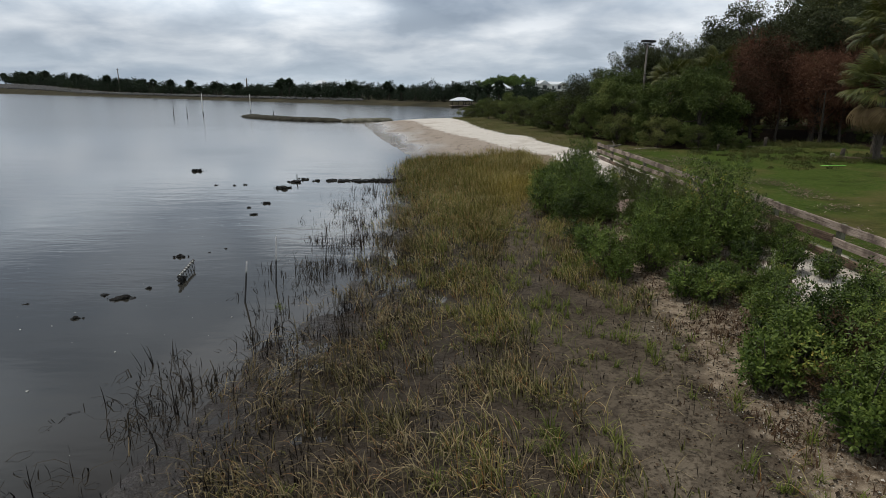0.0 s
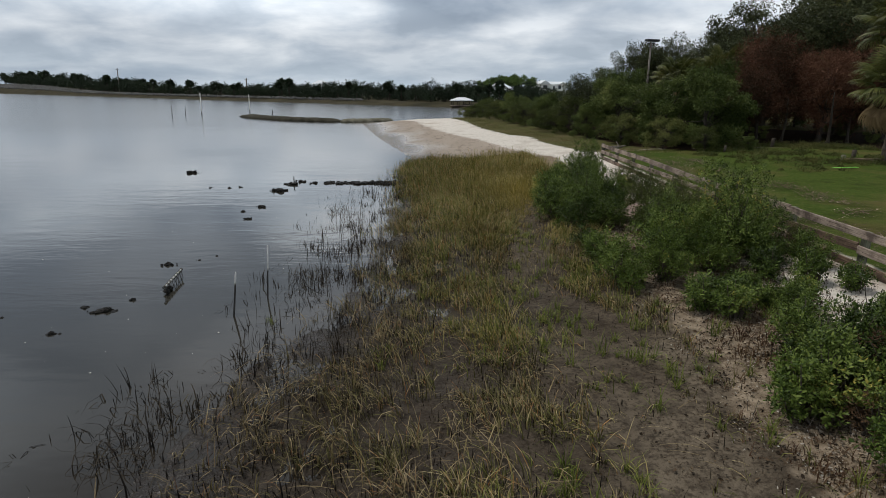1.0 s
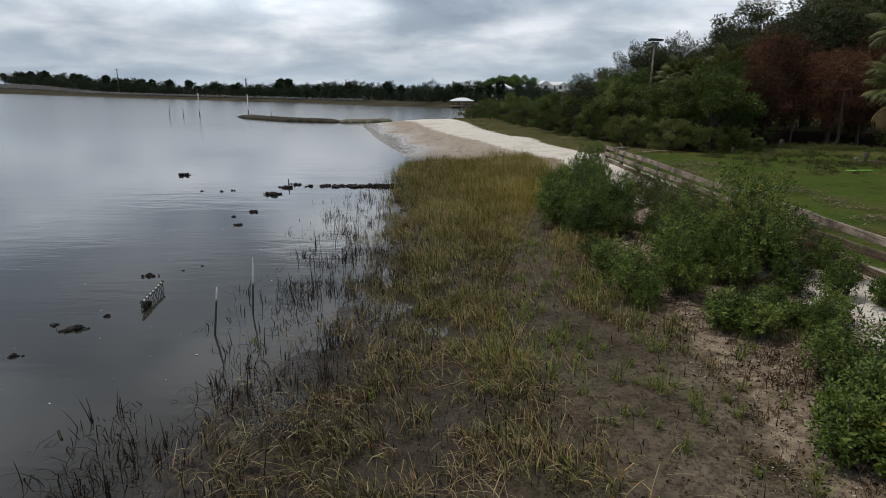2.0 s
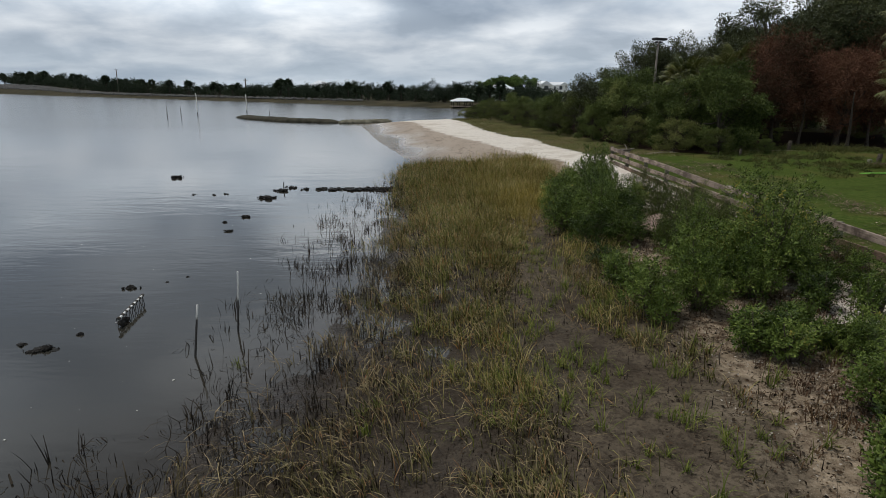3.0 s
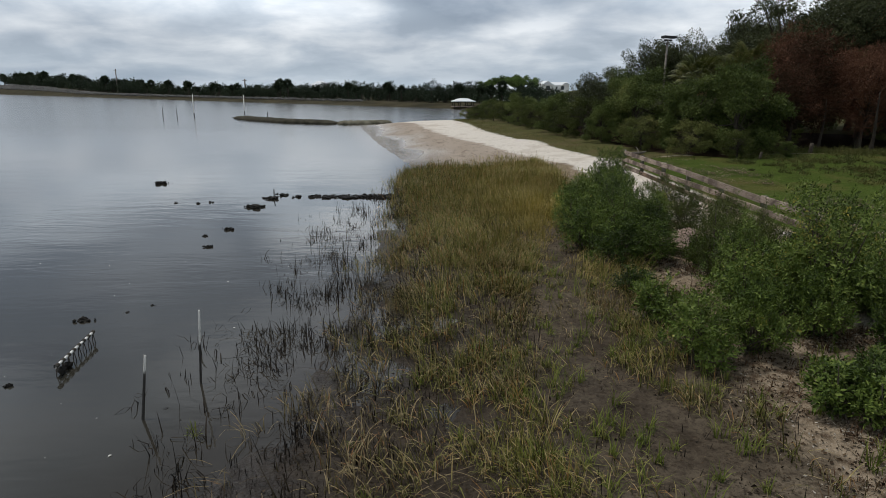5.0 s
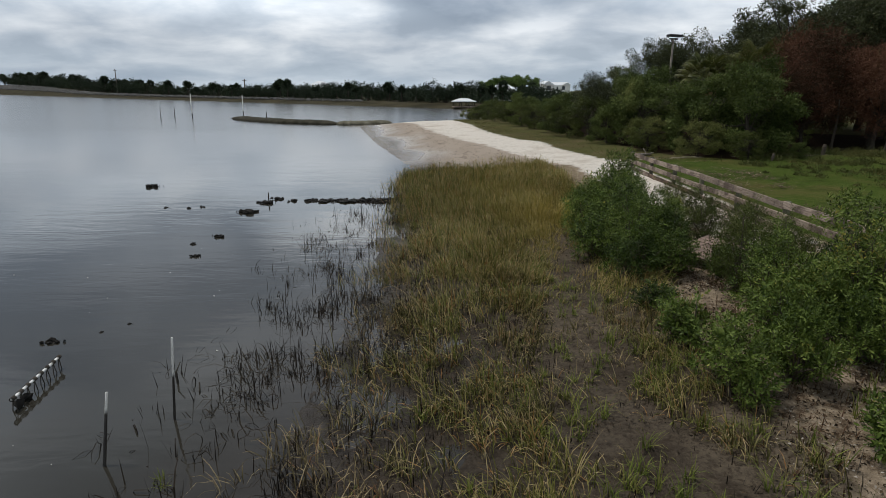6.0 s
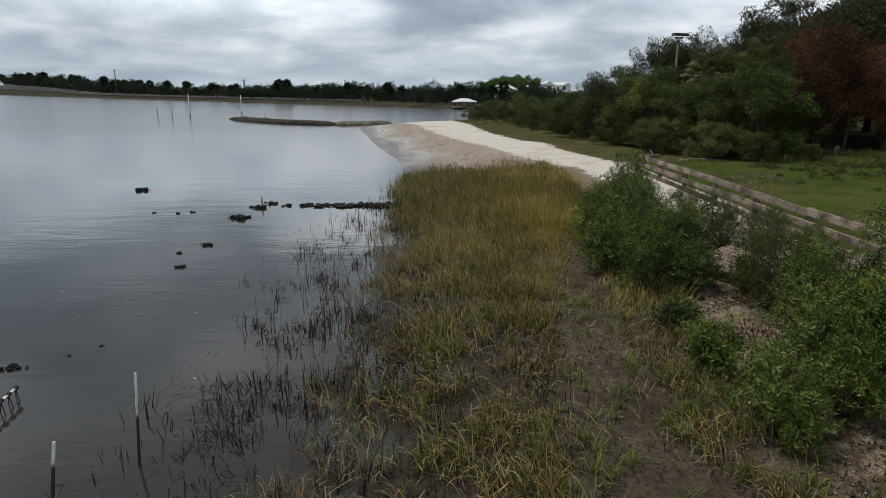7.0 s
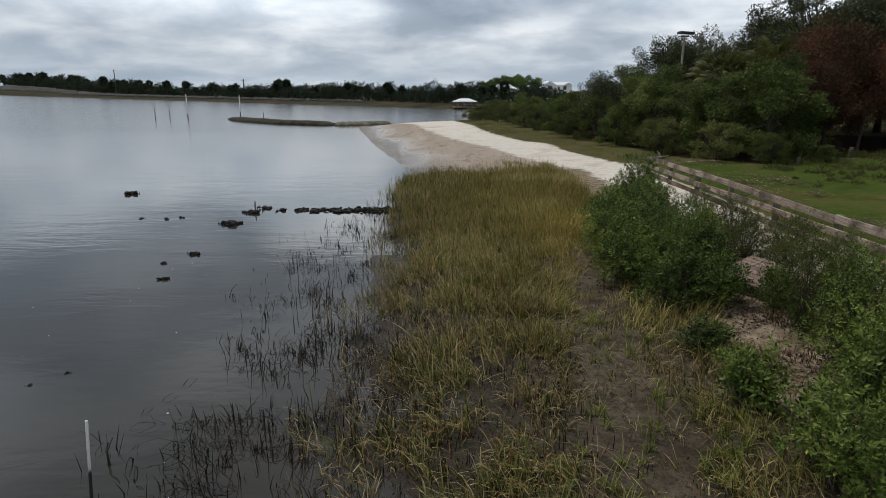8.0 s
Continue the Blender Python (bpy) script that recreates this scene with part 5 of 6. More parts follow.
def wood_edge_weeds():
    """Low leafy heaps and loose stalks where the lawn meets the wood and about the posts."""
    rng = np.random.RandomState(81)

    def dens(x, y):
        e = wood(x, y)
        heap = np.exp(-(((x - 15.0) / 1.9) ** 2 + ((y - 25.6) / 2.6) ** 2)) + 0.8 * np.exp(-(((x - 17.6) / 1.6) ** 2 + ((y - 23.6) / 2.0) ** 2))
        return (ss(-2.0, -0.6, e) * ss(1.4, 0.2, e) * ss(11.0, 13.0, x) + heap) * ss(0.36, 0.56, fbm(x * 0.7, y * 0.7, 3))

    x, y = tufts(rng, 3600, 11, 26, 16, 34, dens)
    per = 70
    n = len(x) * per
    size = np.repeat(0.25 + 0.65 * rng.rand(len(x)) ** 2, per)
    o = unit(rng, n) * (rng.rand(n) ** 0.4)[:, None]
    bx, by = np.repeat(x, per) + 0.42 * size * o[:, 0], np.repeat(y, per) + 0.42 * size * o[:, 1]
    C = np.stack([bx, by, height(bx, by) + 0.34 * size * np.abs(o[:, 2])], 1)
    ln = 0.035 + 0.05 * rng.rand(n)
    V, F = leaves(C, o + [0, 0, 0.5] + 0.5 * rng.normal(size=o.shape), unit(rng, n) + [0, 0, 0.7], ln, ln * 0.4, None)
    stuff("leafy_weeds", mesh_of("leafy_weeds", V, F, M_WEEDS), "low dull green and brown weeds at the wood edge", "weeds")
    m = len(x) * 4
    bx, by = np.repeat(x, 4) + rng.normal(0, 0.15, m), np.repeat(y, 4) + rng.normal(0, 0.15, m)
    V, F = blades(np.stack([bx, by, height(bx, by) - 0.02], 1), 0.15 + 0.35 * rng.rand(m), np.full(m, 0.012), rng.rand(m) * 6.28, np.abs(rng.normal(0.35, 0.3, m)), rng.rand(m) * 1.2, 2)
    stuff("tall_weeds", mesh_of("tall_weeds", V, F, M_WEEDS), "loose stalks standing among the weeds", "weeds")


wood_edge_weeds()


def wrack_line():
    """Drift reeds, sticks and palm scraps washed up behind the fence and along the beach top."""
    rng = np.random.RandomState(82)
    n = 5200
    y = 9 + 19 * rng.rand(n)
    x = 8.35 + 0.05 * (y - 9) + rng.normal(0, 0.28, n) + 0.35 * np.sin(y * 1.1)
    keep = rng.rand(n) < 0.15 + 0.85 * ss(0.35, 0.6, fbm(x * 0.7, y * 0.7, 1))
    x, y = x[keep], y[keep]
    # a second line farther up the lawn, in heaps
    m = 4600
    hy = 14 + 15 * rng.rand(m)
    hx = 10.4 + 0.25 * np.sin(hy * 0.8) + rng.normal(0, 0.3, m)
    heap = rng.rand(m) < ss(0.42, 0.62, fbm(hx * 0.9 + 2, hy * 0.9, 0))
    x, y = np.concatenate([x, hx[heap]]), np.concatenate([y, hy[heap]])
    m = 700
    ty = 29 + 38 * rng.rand(m)
    tx = np.interp(ty, DUNE_Y, DUNE_X) + rng.normal(0.3, 0.4, m)
    x, y = np.concatenate([x, tx]), np.concatenate([y, ty])
    n = len(x)
    B = np.stack([x, y, height(x, y) + 0.01 + 0.06 * rng.rand(n)], 1)
    V, F = blades(B, 0.05 + 0.17 * rng.rand(n) ** 2, 0.008 + 0.03 * rng.rand(n) ** 3, rng.rand(n) * 6.28, 1.2 + 0.4 * rng.rand(n), 0.3 * rng.rand(n), 1)
    stuff("wrack", mesh_of("wrack", V, F, M_WRACK), "pale drift reeds and palm scraps along the fence", "debris")


wrack_line()
# grey trunks in the dark of the wood
for x, y, s, rz in ((19.7, 30.9, 0.42, 40), (18.2, 32.2, 0.38, 160), (21.6, 32.0, 0.4, 250), (23.6, 31.4, 0.42, 80)):
    base = thing("bare_tree", pose(x, y, float(height(x, y)), 0, 0, rz) @ Matrix.Diagonal((s, s, s, 1)), "bare grey trunk standing in the shaded wood", "tree", "bare trunks of the wood")
    part("trunk", OAKS[1][0], base)
# cut posts and drift about the lawn
for x, y, h, r in ((17.1, 25.0, 0.36, 0.09), (16.8, 30.6, 0.45, 0.09), (13.4, 28.5, 0.3, 0.06)):
    base = thing("post_stump", pose(x, y, float(height(x, y)), 0, 2, 0), "short weathered grey post standing in grass", "post", "short posts on the lawn")
    part("shaft", mesh_of("shaft", *tube([(0, 0, -0.2), (0, 0, h * 0.5), (0.01, 0, h - 0.01), (0.01, 0, h)], [r, r * 0.95, r * 0.92, r * 0.8], 9), M_TWIG, True), base)
log = thing("driftwood_log", pose(9.1, 31.6, float(height(9.1, 31.6)) + 0.05, 0, 0, 35), "grey driftwood log lying above the beach", "log")
part("wood", mesh_of("wood", *tube([(-0.8, 0, 0), (-0.2, 0.06, 0.03), (0.4, -0.03, 0.02), (0.95, 0.1, 0.06)], [0.06, 0.085, 0.07, 0.03], 8), M_LAMPPOLE, True), log)
part("snag", mesh_of("snag", *tube([(0.3, 0, 0.02), (0.5, 0.25, 0.16), (0.55, 0.4, 0.28)], [0.035, 0.025, 0.012], 6), M_LAMPPOLE, True), log)
strip = thing("plastic_strip", pose(14.85, 22.1, float(height(14.85, 22.1)) + 0.05, 0, 0, 4), "lime green plastic strip lying on the lawn", "plastic strip")
part("band", plank_mesh("band", 0.95, 0.02, 0.11, M_LIME, np.random.RandomState(8)), strip)

# timber edging of the picnic ground, with short posts
edge_log = thing("timber_edging", pose(16.3, 24.0, float(height(16.3, 24.0)), 0, 0, -8), "weathered timber edging with short posts under the palm", "edging")
part("beam", plank_mesh("beam", 3.6, 0.10, 0.12, M_RAIL_BROWN, np.random.RandomState(2)), edge_log, m=pose(1.6, 0, 0.10))
for x in (-0.2, 1.6, 3.3):
    part("post", mesh_of("post", *tube([(x, 0.12, -0.2), (x, 0.12, 0.25), (x, 0.12, 0.27)], [0.09, 0.085, 0.07], 9), M_POST, True), edge_log)

# ---- things in the water ----


def pipe(x, y, dx, dy, top, r):
    """A marker pole that leans by dx, dy over its height above the water."""
    base = thing("marker_pole", pose(x, y, 0), "white plastic marker pole, black with growth near the water", "pole", "marker poles in the shallows")
    z = np.array([-0.45, 0.0, 0.3, 0.5, top - 0.004, top])
    part("shaft", mesh_of("shaft", *tube(np.stack([dx * z / top, dy * z / top, z], 1), [r * 1.1, r * 1.25, r * 1.15, r, r, r * 0.9], 12), M_PIPE, True), base)
    return base


pipe(-2.99, 9.98, 0.05, 0.07, 0.91, 0.011)
pipe(-3.29, 9.18, 0.04, 0.15, 0.68, 0.0125)


stick = thing("leaning_stick", pose(-3.3, 10.75, 0), "dark thin stick leaning out of the shallow water", "stick")
part("shaft", mesh_of("shaft", *tube([(0.03, 0, -0.3), (0, 0.02, 0.0), (-0.02, 0.05, 0.13), (0.02, 0.1, 0.24)], [0.012, 0.012, 0.010, 0.006], 6), M_POLEDARK, True), stick)


def rock_bag(rng, bag, c, r, squash=0.55, rough=0.3, sub=2):
    bm = bmesh.new()
    bmesh.ops.create_icosphere(bm, subdivisions=sub, radius=1.0)
    V = np.array([v.co for v in bm.verts])
    F = np.array([[v.index for v in f.verts] for f in bm.faces])
    bm.free()
    k = rng.rand(3) * 9
    d = 1 + rough * (np.sin(V @ (rng.normal(size=3) * 3) + k[0]) + 0.7 * np.sin(V @ (rng.normal(size=3) * 6) + k[1]) + 0.5 * rng.normal(size=len(V)) * 0.6)
    V = V * d[:, None] * r * [1, 0.8 + 0.4 * rng.rand(), squash]
    a = rng.rand() * 6.28
    R = np.array([[math.cos(a), -math.sin(a), 0], [math.sin(a), math.cos(a), 0], [0, 0, 1]])
    bag.add(V @ R.T + np.asarray(c), F)


def oyster_clump(x, y, w, seed, h=0.07, count=9, label="black oyster clump breaking the water surface"):
    rng = np.random.RandomState(seed)
    bag = Bag()
    for i in range(count * 2):
        rock_bag(rng, bag, (rng.normal(0, w * 0.20), rng.normal(0, w * 0.15), rng.rand() * h * 0.6 - 0.02), 0.025 + w * 0.13 * rng.rand(), 0.75, 0.3, 1)
    # upright shell edges
    n = count * 2
    C = np.stack([rng.normal(0, w * 0.24, n), rng.normal(0, w * 0.15, n), np.full(n, 0.0)], 1)
    D = unit(rng, n) * [0.6, 0.6, 0] + [0, 0, 0.8]
    L = h * (0.3 + 0.4 * rng.rand(n))
    bag.add(*leaves(C, D, unit(rng, n), L, L * 0.5, True))
    return tagged(part("oyster_clump", bag.mesh("oyster_clump", M_OYSTER), m=pose(x, y, 0, 0, 0, rng.rand() * 40 - 20)), label, "oysters", "oyster clumps in the bay", "stuff")


for i, (x, y, w, h, c) in enumerate(((-5.55, 11.95, 0.20, 0.07, 6), (-5.45, 9.38, 0.34, 0.08, 9), (-5.85, 9.55, 0.12, 0.04, 4), (-5.25, 9.9, 0.14, 0.04, 3), (-5.7, 8.47, 0.2, 0.05, 5), (-5.35, 16.3, 0.22, 0.08, 6), (-5.5, 18.0, 0.26, 0.1, 6),
                                     (-5.8, 17.3, 0.14, 0.07, 4), (-5.75, 20.9, 0.55, 0.1, 12), (-5.65, 22.3, 0.5, 0.1, 10), (-5.4, 23.0, 0.45, 0.13, 8), (-10.7, 25.5, 0.5, 0.14, 10), (-7.35, 21.7, 0.22, 0.05, 4), (-7.7, 21.5, 0.2, 0.04, 3), (-8.4, 21.6, 0.3, 0.03, 3), (-5.1, 12.3, 0.1, 0.03, 2), (-4.8, 12.6, 0.1, 0.03, 2), (-6.9, 9.1, 0.1, 0.03, 2))):
    oyster_clump(x, y, w, 100 + i, h, c)


def oyster_bar():
    rng = np.random.RandomState(9)
    bag = Bag()
    for i in range(340):
        t = rng.rand()
        if 0.06 < t < 0.14 or 0.24 < t < 0.28:
            continue
        x = -5.0 + 3.6 * t
        rock_bag(rng, bag, (x, 22.7 - 0.1 * t + rng.normal(0, 0.09) * (1 + t), -0.01 + 0.05 * rng.rand()), 0.025 + 0.055 * rng.rand() ** 2 + 0.02 * t, 0.55, 0.45, 1)
    tagged(part("oyster_bar", bag.mesh("oyster_bar", M_OYSTER)), "low dark ridge of oysters running out from the grass", "oysters", kind="stuff")


oyster_bar()
stump = thing("mooring_stump", pose(-5.62, 22.6, 0), "thin dark wooden stake beside oysters", "stake")
part("shaft", mesh_of("shaft", *tube([(0, 0, -0.3), (0, 0, 0.15), (0.01, 0, 0.28)], [0.020, 0.019, 0.016], 8), M_POLEDARK, True), stump)


def oyster_rack():
    """A banded pipe on thin straight legs, fouled at one end."""
    a, b = np.array([-4.81, 10.14, 0.14]), np.array([-4.97, 11.2, 0.14])
    base = thing("oyster_rack", pose(0, 0, 0), "pale pipe rack with dark bands and thin legs standing in water", "rack")
    part("top_pipe", mesh_of("top_pipe", *tube([a, a * 0.5 + b * 0.5, b], 0.017, 10), M_WHITEPAINT, True), base, "pale plastic pipe")
    rng = np.random.RandomState(3)
    ring = mesh_of("ring", *tube([(0, -0.03, 0), (0, 0.03, 0)], 0.026, 10), M_POLEDARK, True)
    u = (b - a) / np.linalg.norm(b - a)
    deg = math.degrees(math.atan2(u[1], u[0])) - 90
    for i in range(8):
        p = a + (b - a) * (i + 0.15) / 7.3
        part("ring", ring, base, m=pose(p[0], p[1], p[2], 0, 0, deg))
        for s in (-0.05, 0.05):
            q = p + np.array([s * (0.6 + 0.8 * rng.rand()), rng.normal(0, 0.02), -0.34])
            part("leg", mesh_of("leg", *tube([p, (p + q) / 2, q], 0.0055, 5), M_POLEDARK, True), base)
    for i in (0, 1):
        bag = Bag()
        p = a + (b - a) * (i + 0.6) / 7.3
        rock_bag(rng, bag, (p[0], p[1], 0.03), 0.055, 0.8, 0.35, 1)
        part("fouling", bag.mesh("fouling", M_OYSTER), base, "black oyster growth")


oyster_rack()


def foam():
    rng = np.random.RandomState(14)
    n = 170
    x, y = -9 + 8 * rng.rand(n), 4 + 14 * rng.rand(n) ** 1.4
    keep = (x < shore(y) - 0.2) & (rng.rand(n) < 0.3 + 0.7 * ss(0.4, 0.6, fbm(x * 0.5, y * 0.5, 1)))
    x, y = x[keep], y[keep]
    n = len(x)
    C = np.stack([x, y, np.full(n, 0.004)], 1)
    a = rng.rand(n) * 6.28
    L = 0.012 + 0.035 * rng.rand(n) ** 3
    V, F = leaves(C, np.stack([np.cos(a), np.sin(a), 0 * a], 1), np.tile([0, 0, 1.0], (n, 1)), L, L * 0.7, True)
    stuff("foam_flecks", mesh_of("foam_flecks", V, F, M_FOAM), "small pale flecks of foam floating on the water", "foam")


foam()

# tall piles and stakes out in the bay
for x, y, top, r in ((-35.9, 80.2, 1.3, 0.05), (-34.1, 80.2, 1.15, 0.05), (-33.3, 83.6, 3.0, 0.065), (-29.3, 92.0, 2.8, 0.065)):
    base = thing("channel_pile", pose(x, y, 0), "tall thin weathered pile standing in the bay", "pile", "piles in the bay")
    part("shaft", mesh_of("shaft", *tube([(0, 0, -1), (0, 0, top * 0.35), (0, 0, top * 0.36), (0.03, 0, top)], [r, r, r * 0.8, r * 0.7], 8), M_PIPE if top > 2 else M_POLEDARK, True), base)
for x, y, top in ((-23.6, 84, 1.6), (-12.9, 72, 0.9), (-6.9, 72.5, 0.6), (-2.0, 72.0, 0.55), (0.3, 71.4, 0.5)):
    base = thing("beach_stake", pose(x, y, float(height(x, y)) - 0.05), "short dark stake near the sand spit", "stake", "stakes by the spit")
    part("shaft", mesh_of("shaft", *tube([(0, 0, -0.4), (0, 0, top * 0.5), (0.01, 0, top)], [0.06, 0.06, 0.05], 7), M_POLEDARK, True), base)


def sand_tube(points, w, h, mat, label, seed, taper=0.0):
    rng = np.random.RandomState(seed)
    P = np.array(points, dtype=float)
    t = np.linspace(0, len(P) - 1, 44)
    C = np.stack([np.interp(t, range(len(P)), P[:, 0]), np.interp(t, range(len(P)), P[:, 1]), 0 * t], 1)
    end = np.sqrt(np.clip(1 - (np.abs(np.linspace(-1, 1, 44)) ** 9), 0.02, 1)) * ss(-1.25, -0.55, np.linspace(-1, 1, 44)) ** taper
    T = np.gradient(C, axis=0)
    T /= np.linalg.norm(T, axis=1)[:, None]
    S = np.stack([T[:, 1], -T[:, 0], 0 * T[:, 0]], 1)
    an = np.linspace(-0.35, math.pi + 0.35, 16)
    V = []
    for i in range(44):
        k = end[i] * (1 + 0.05 * math.sin(i * 1.3) + rng.normal(0, 0.02))
        for a in an:
            V.append(C[i] + S[i] * math.cos(a) * w / 2 * k + np.array([0, 0, (abs(math.sin(a)) ** 0.75) * math.copysign(1, math.sin(a)) * h * k]))
    idx = np.arange(44 * 16).reshape(44, 16)
    F = np.stack([idx[:-1, :-1], idx[1:, :-1], idx[1:, 1:], idx[:-1, 1:]], -1).reshape(-1, 4)
    tagged(part("sand_tube", mesh_of("sand_tube", V, F, mat, True)), label, "breakwater", "fabric breakwater tubes")


sand_tube([(-27.5, 81), (-22.5, 74.5), (-17, 69), (-10.9, 65.9)], 2.2, 0.42, M_TUBE, "long dark algae-covered sand-filled breakwater tube", 1, 2.2)
sand_tube([(-11.1, 65.8), (-8.2, 66.0), (-5.6, 67.6)], 2.0, 0.38, M_TUBE_PALE, "short pale sand-filled breakwater tube", 2)

# ---- lamp pole in the wood edge ----
lamp = thing("lamp_pole", pose(15.35, 45.9, float(height(15.35, 45.9)), 0, 0, 12), "grey timber pole with a flat dark floodlight box", "lamp pole")
part("shaft", mesh_of("shaft", *tube([(0, 0, -0.3), (0, 0, 3.0), (0.02, 0, 6.1)], [0.10, 0.085, 0.065], 10), M_LAMPPOLE, True), lamp)
part("floodlight", bm_mesh("floodlight", box_bm(0.98, 0.5, 0.15, 0.03), M_DARKMETAL), lamp, "dark flat lamp housing", pose(0.1, 0, 6.25, 0, 2, 0))
part("bracket", bm_mesh("bracket", box_bm(0.6, 0.08, 0.1, 0.01), M_DARKMETAL), lamp, "", pose(0.05, 0, 6.05))
for x in (-0.2, 0.3):
    part("brace", mesh_of("brace", *tube([(0, 0, 5.7), (x, 0, 6.1)], 0.02, 5), M_DARKMETAL), lamp)

# ---- far shore ----


def along(s, off=0.0):
    """A place s metres along the far bank, off metres behind its waterline."""
    p = BANK0 + BANK_U * s + BANK_N * off
    return float(p[0]), float(p[1])


def bank_top(s):
    return float(np.interp(s, [-60, 0, 40, 120, 260, 330, 450, 620, 900], [0.6, 0.6, 0.7, 0.9, 1.5, 2.6, 5.5, 8.0, 9.0]))


def far_bank():
    rng = np.random.RandomState(6)
    S = np.arange(-6, 900, 3.0)
    rows = []
    for s in S:
        h = bank_top(s)
        for off, z in ((-2.0, -0.5), (0.0, 0.05), (2.5, 0.4), (4.0, 0.5 + 0.15 * h), (4.0 + h * 1.6, h), (60.0, h + 0.1)):
            x, y = along(s, off + rng.normal(0, 0.25))
            rows.append((x, y, z + rng.normal(0, 0.04)))
    k = 6
    idx = np.arange(len(S) * k).reshape(len(S), k)
    F = np.stack([idx[:-1, :-1], idx[:-1, 1:], idx[1:, 1:], idx[1:, :-1]], -1).reshape(-1, 4)
    tagged(part("far_bank", mesh_of("far_bank", rows, F, M_BANK)), "low brown-green embankment along the far shore", "ground", kind="structure")
    bag = Bag()
    for i in range(2600):
        s = 40 + 860 * rng.rand() ** 1.15
        h = bank_top(s)
        t = 0.45 + 0.55 * rng.rand()
        x, y = along(s, 4.0 + h * 1.6 * t)
        rock_bag(rng, bag, (x, y, 0.5 + 0.15 * h + 0.85 * h * t), 0.10 + 0.20 * rng.rand() + s * 0.0013, 0.7, 0.25, 1)
    stuff("riprap", bag.mesh("riprap", M_RIPRAP), "pale grey riprap stones on the embankment", "rocks")


far_bank()

FAR = [tree_parts(71, 5.5, 2.4, M_FARLEAF, 300, 0.40, 0.2, 0.16, 9, 6, spread=0.6, limb=4, clump=1.45), tree_parts(72, 6.0, 2.6, M_FARLEAF, 300, 0.40, 0.2, 0.2, 8, 6, spread=0.6, limb=4, clump=1.45), tree_parts(73, 5.0, 3.0, M_FARLEAF, 300, 0.40, 0.25, 0.3, 8, 6, flat=0.7, spread=0.6, limb=4, clump=1.45)]
BRIGHT = tree_parts(74, 6.0, 3.2, M_PINEFAR, 1500, 0.30, 0.25, 0.62, 9, 6, flat=0.55, spread=0.5, top_heavy=0.35)


def far_palm_parts(seed, H):
    rng = np.random.RandomState(seed)
    t = np.linspace(0, 1, 6)
    trunk = mesh_of("trunk", *tube(np.stack([0.1 * np.sin(t * 3), 0 * t, t * H - 0.2], 1), 0.2, 6), M_BARK, True)
    n = 260
    D = unit(rng, n) + [0, 0, 0.15]
    C = np.tile([0, 0, H], (n, 1)) + D * 0.35
    L = 0.9 + 0.6 * rng.rand(n)
    return trunk, mesh_of("crown", *leaves(C, D, unit(rng, n), L, L * 0.22), M_FARLEAF)


FAR_PALM = [far_palm_parts(1, 4.4), far_palm_parts(2, 3.6)]


def far_trees():
    rng = np.random.RandomState(8)
    s, i = -4.0, 0
    while s < 760:
        big = (1.0 + s / 420) * float(np.interp(s, [0, 60, 150, 300], [1.12, 1.15, 1.2, 1.3]))
        h = bank_top(s)
        # low trees leave a gap in the row about the middle of the shore
        thin = 0.85 if 130 < s < 230 else 1.0
        k = rng.rand()
        x, y = along(s, 11 + 5 * rng.rand() + h * 1.6)
        if k < 0.42:
            put_tree(FAR_PALM[i % 2], "far_palm", x, y, (0.50 + 0.25 * rng.rand()) * big * thin, rng.rand() * 360, 1.0, "distant cabbage palm on the far shore", "palm", "far shore palms", h)
        else:
            put_tree(FAR[i % 3], "far_tree", x, y, (0.36 + 0.24 * rng.rand()) * big * thin, rng.rand() * 360, 1.0, "distant dark green tree on the far shore", "tree", "far shore trees", h)
        if s < 200 or rng.rand() < 0.3:
            x, y = along(s + 1.5, 22 + 8 * rng.rand() + h * 1.6)
            put_tree(FAR[(i + 1) % 3], "far_tree", x, y, (0.42 + 0.22 * rng.rand()) * big * thin, rng.rand() * 360, 1.0, "distant dark green tree on the far shore", "tree", "far shore trees", h)
        s += (1.5 + 1.1 * rng.rand()) * big * (1.5 if s > 330 else 1.0)
        i += 1
    for x, y, sc in ((-2.6, 139, 0.84), (4.0, 150, 0.7), (9, 140, 0.5), (15, 168, 0.6), (8.6, 127, 0.3), (19, 160, 0.42), (24, 168, 0.5), (29, 172, 0.5), (12, 158, 0.45), (27, 155, 0.3), (34, 160, 0.3), (0.5, 145, 0.7), (6.5, 152, 0.72)):
        put_tree(FAR[i % 3], "far_tree", x, y, sc, i * 50, 1.0, "distant dark green tree on the far shore", "tree", "far shore trees", 0.8)
        i += 1
    for x, y, sc in ((17.6, 176, 1.05), (22.6, 173, 1.04), (20.2, 181, 1.12), (13.4, 178, 0.9)):
        put_tree(BRIGHT, "umbrella_pine", x, y, sc, i * 70, 1.0, "distant bright green flat-topped pine", "tree", "far shore pines", 0.8)
        i += 1


far_trees()


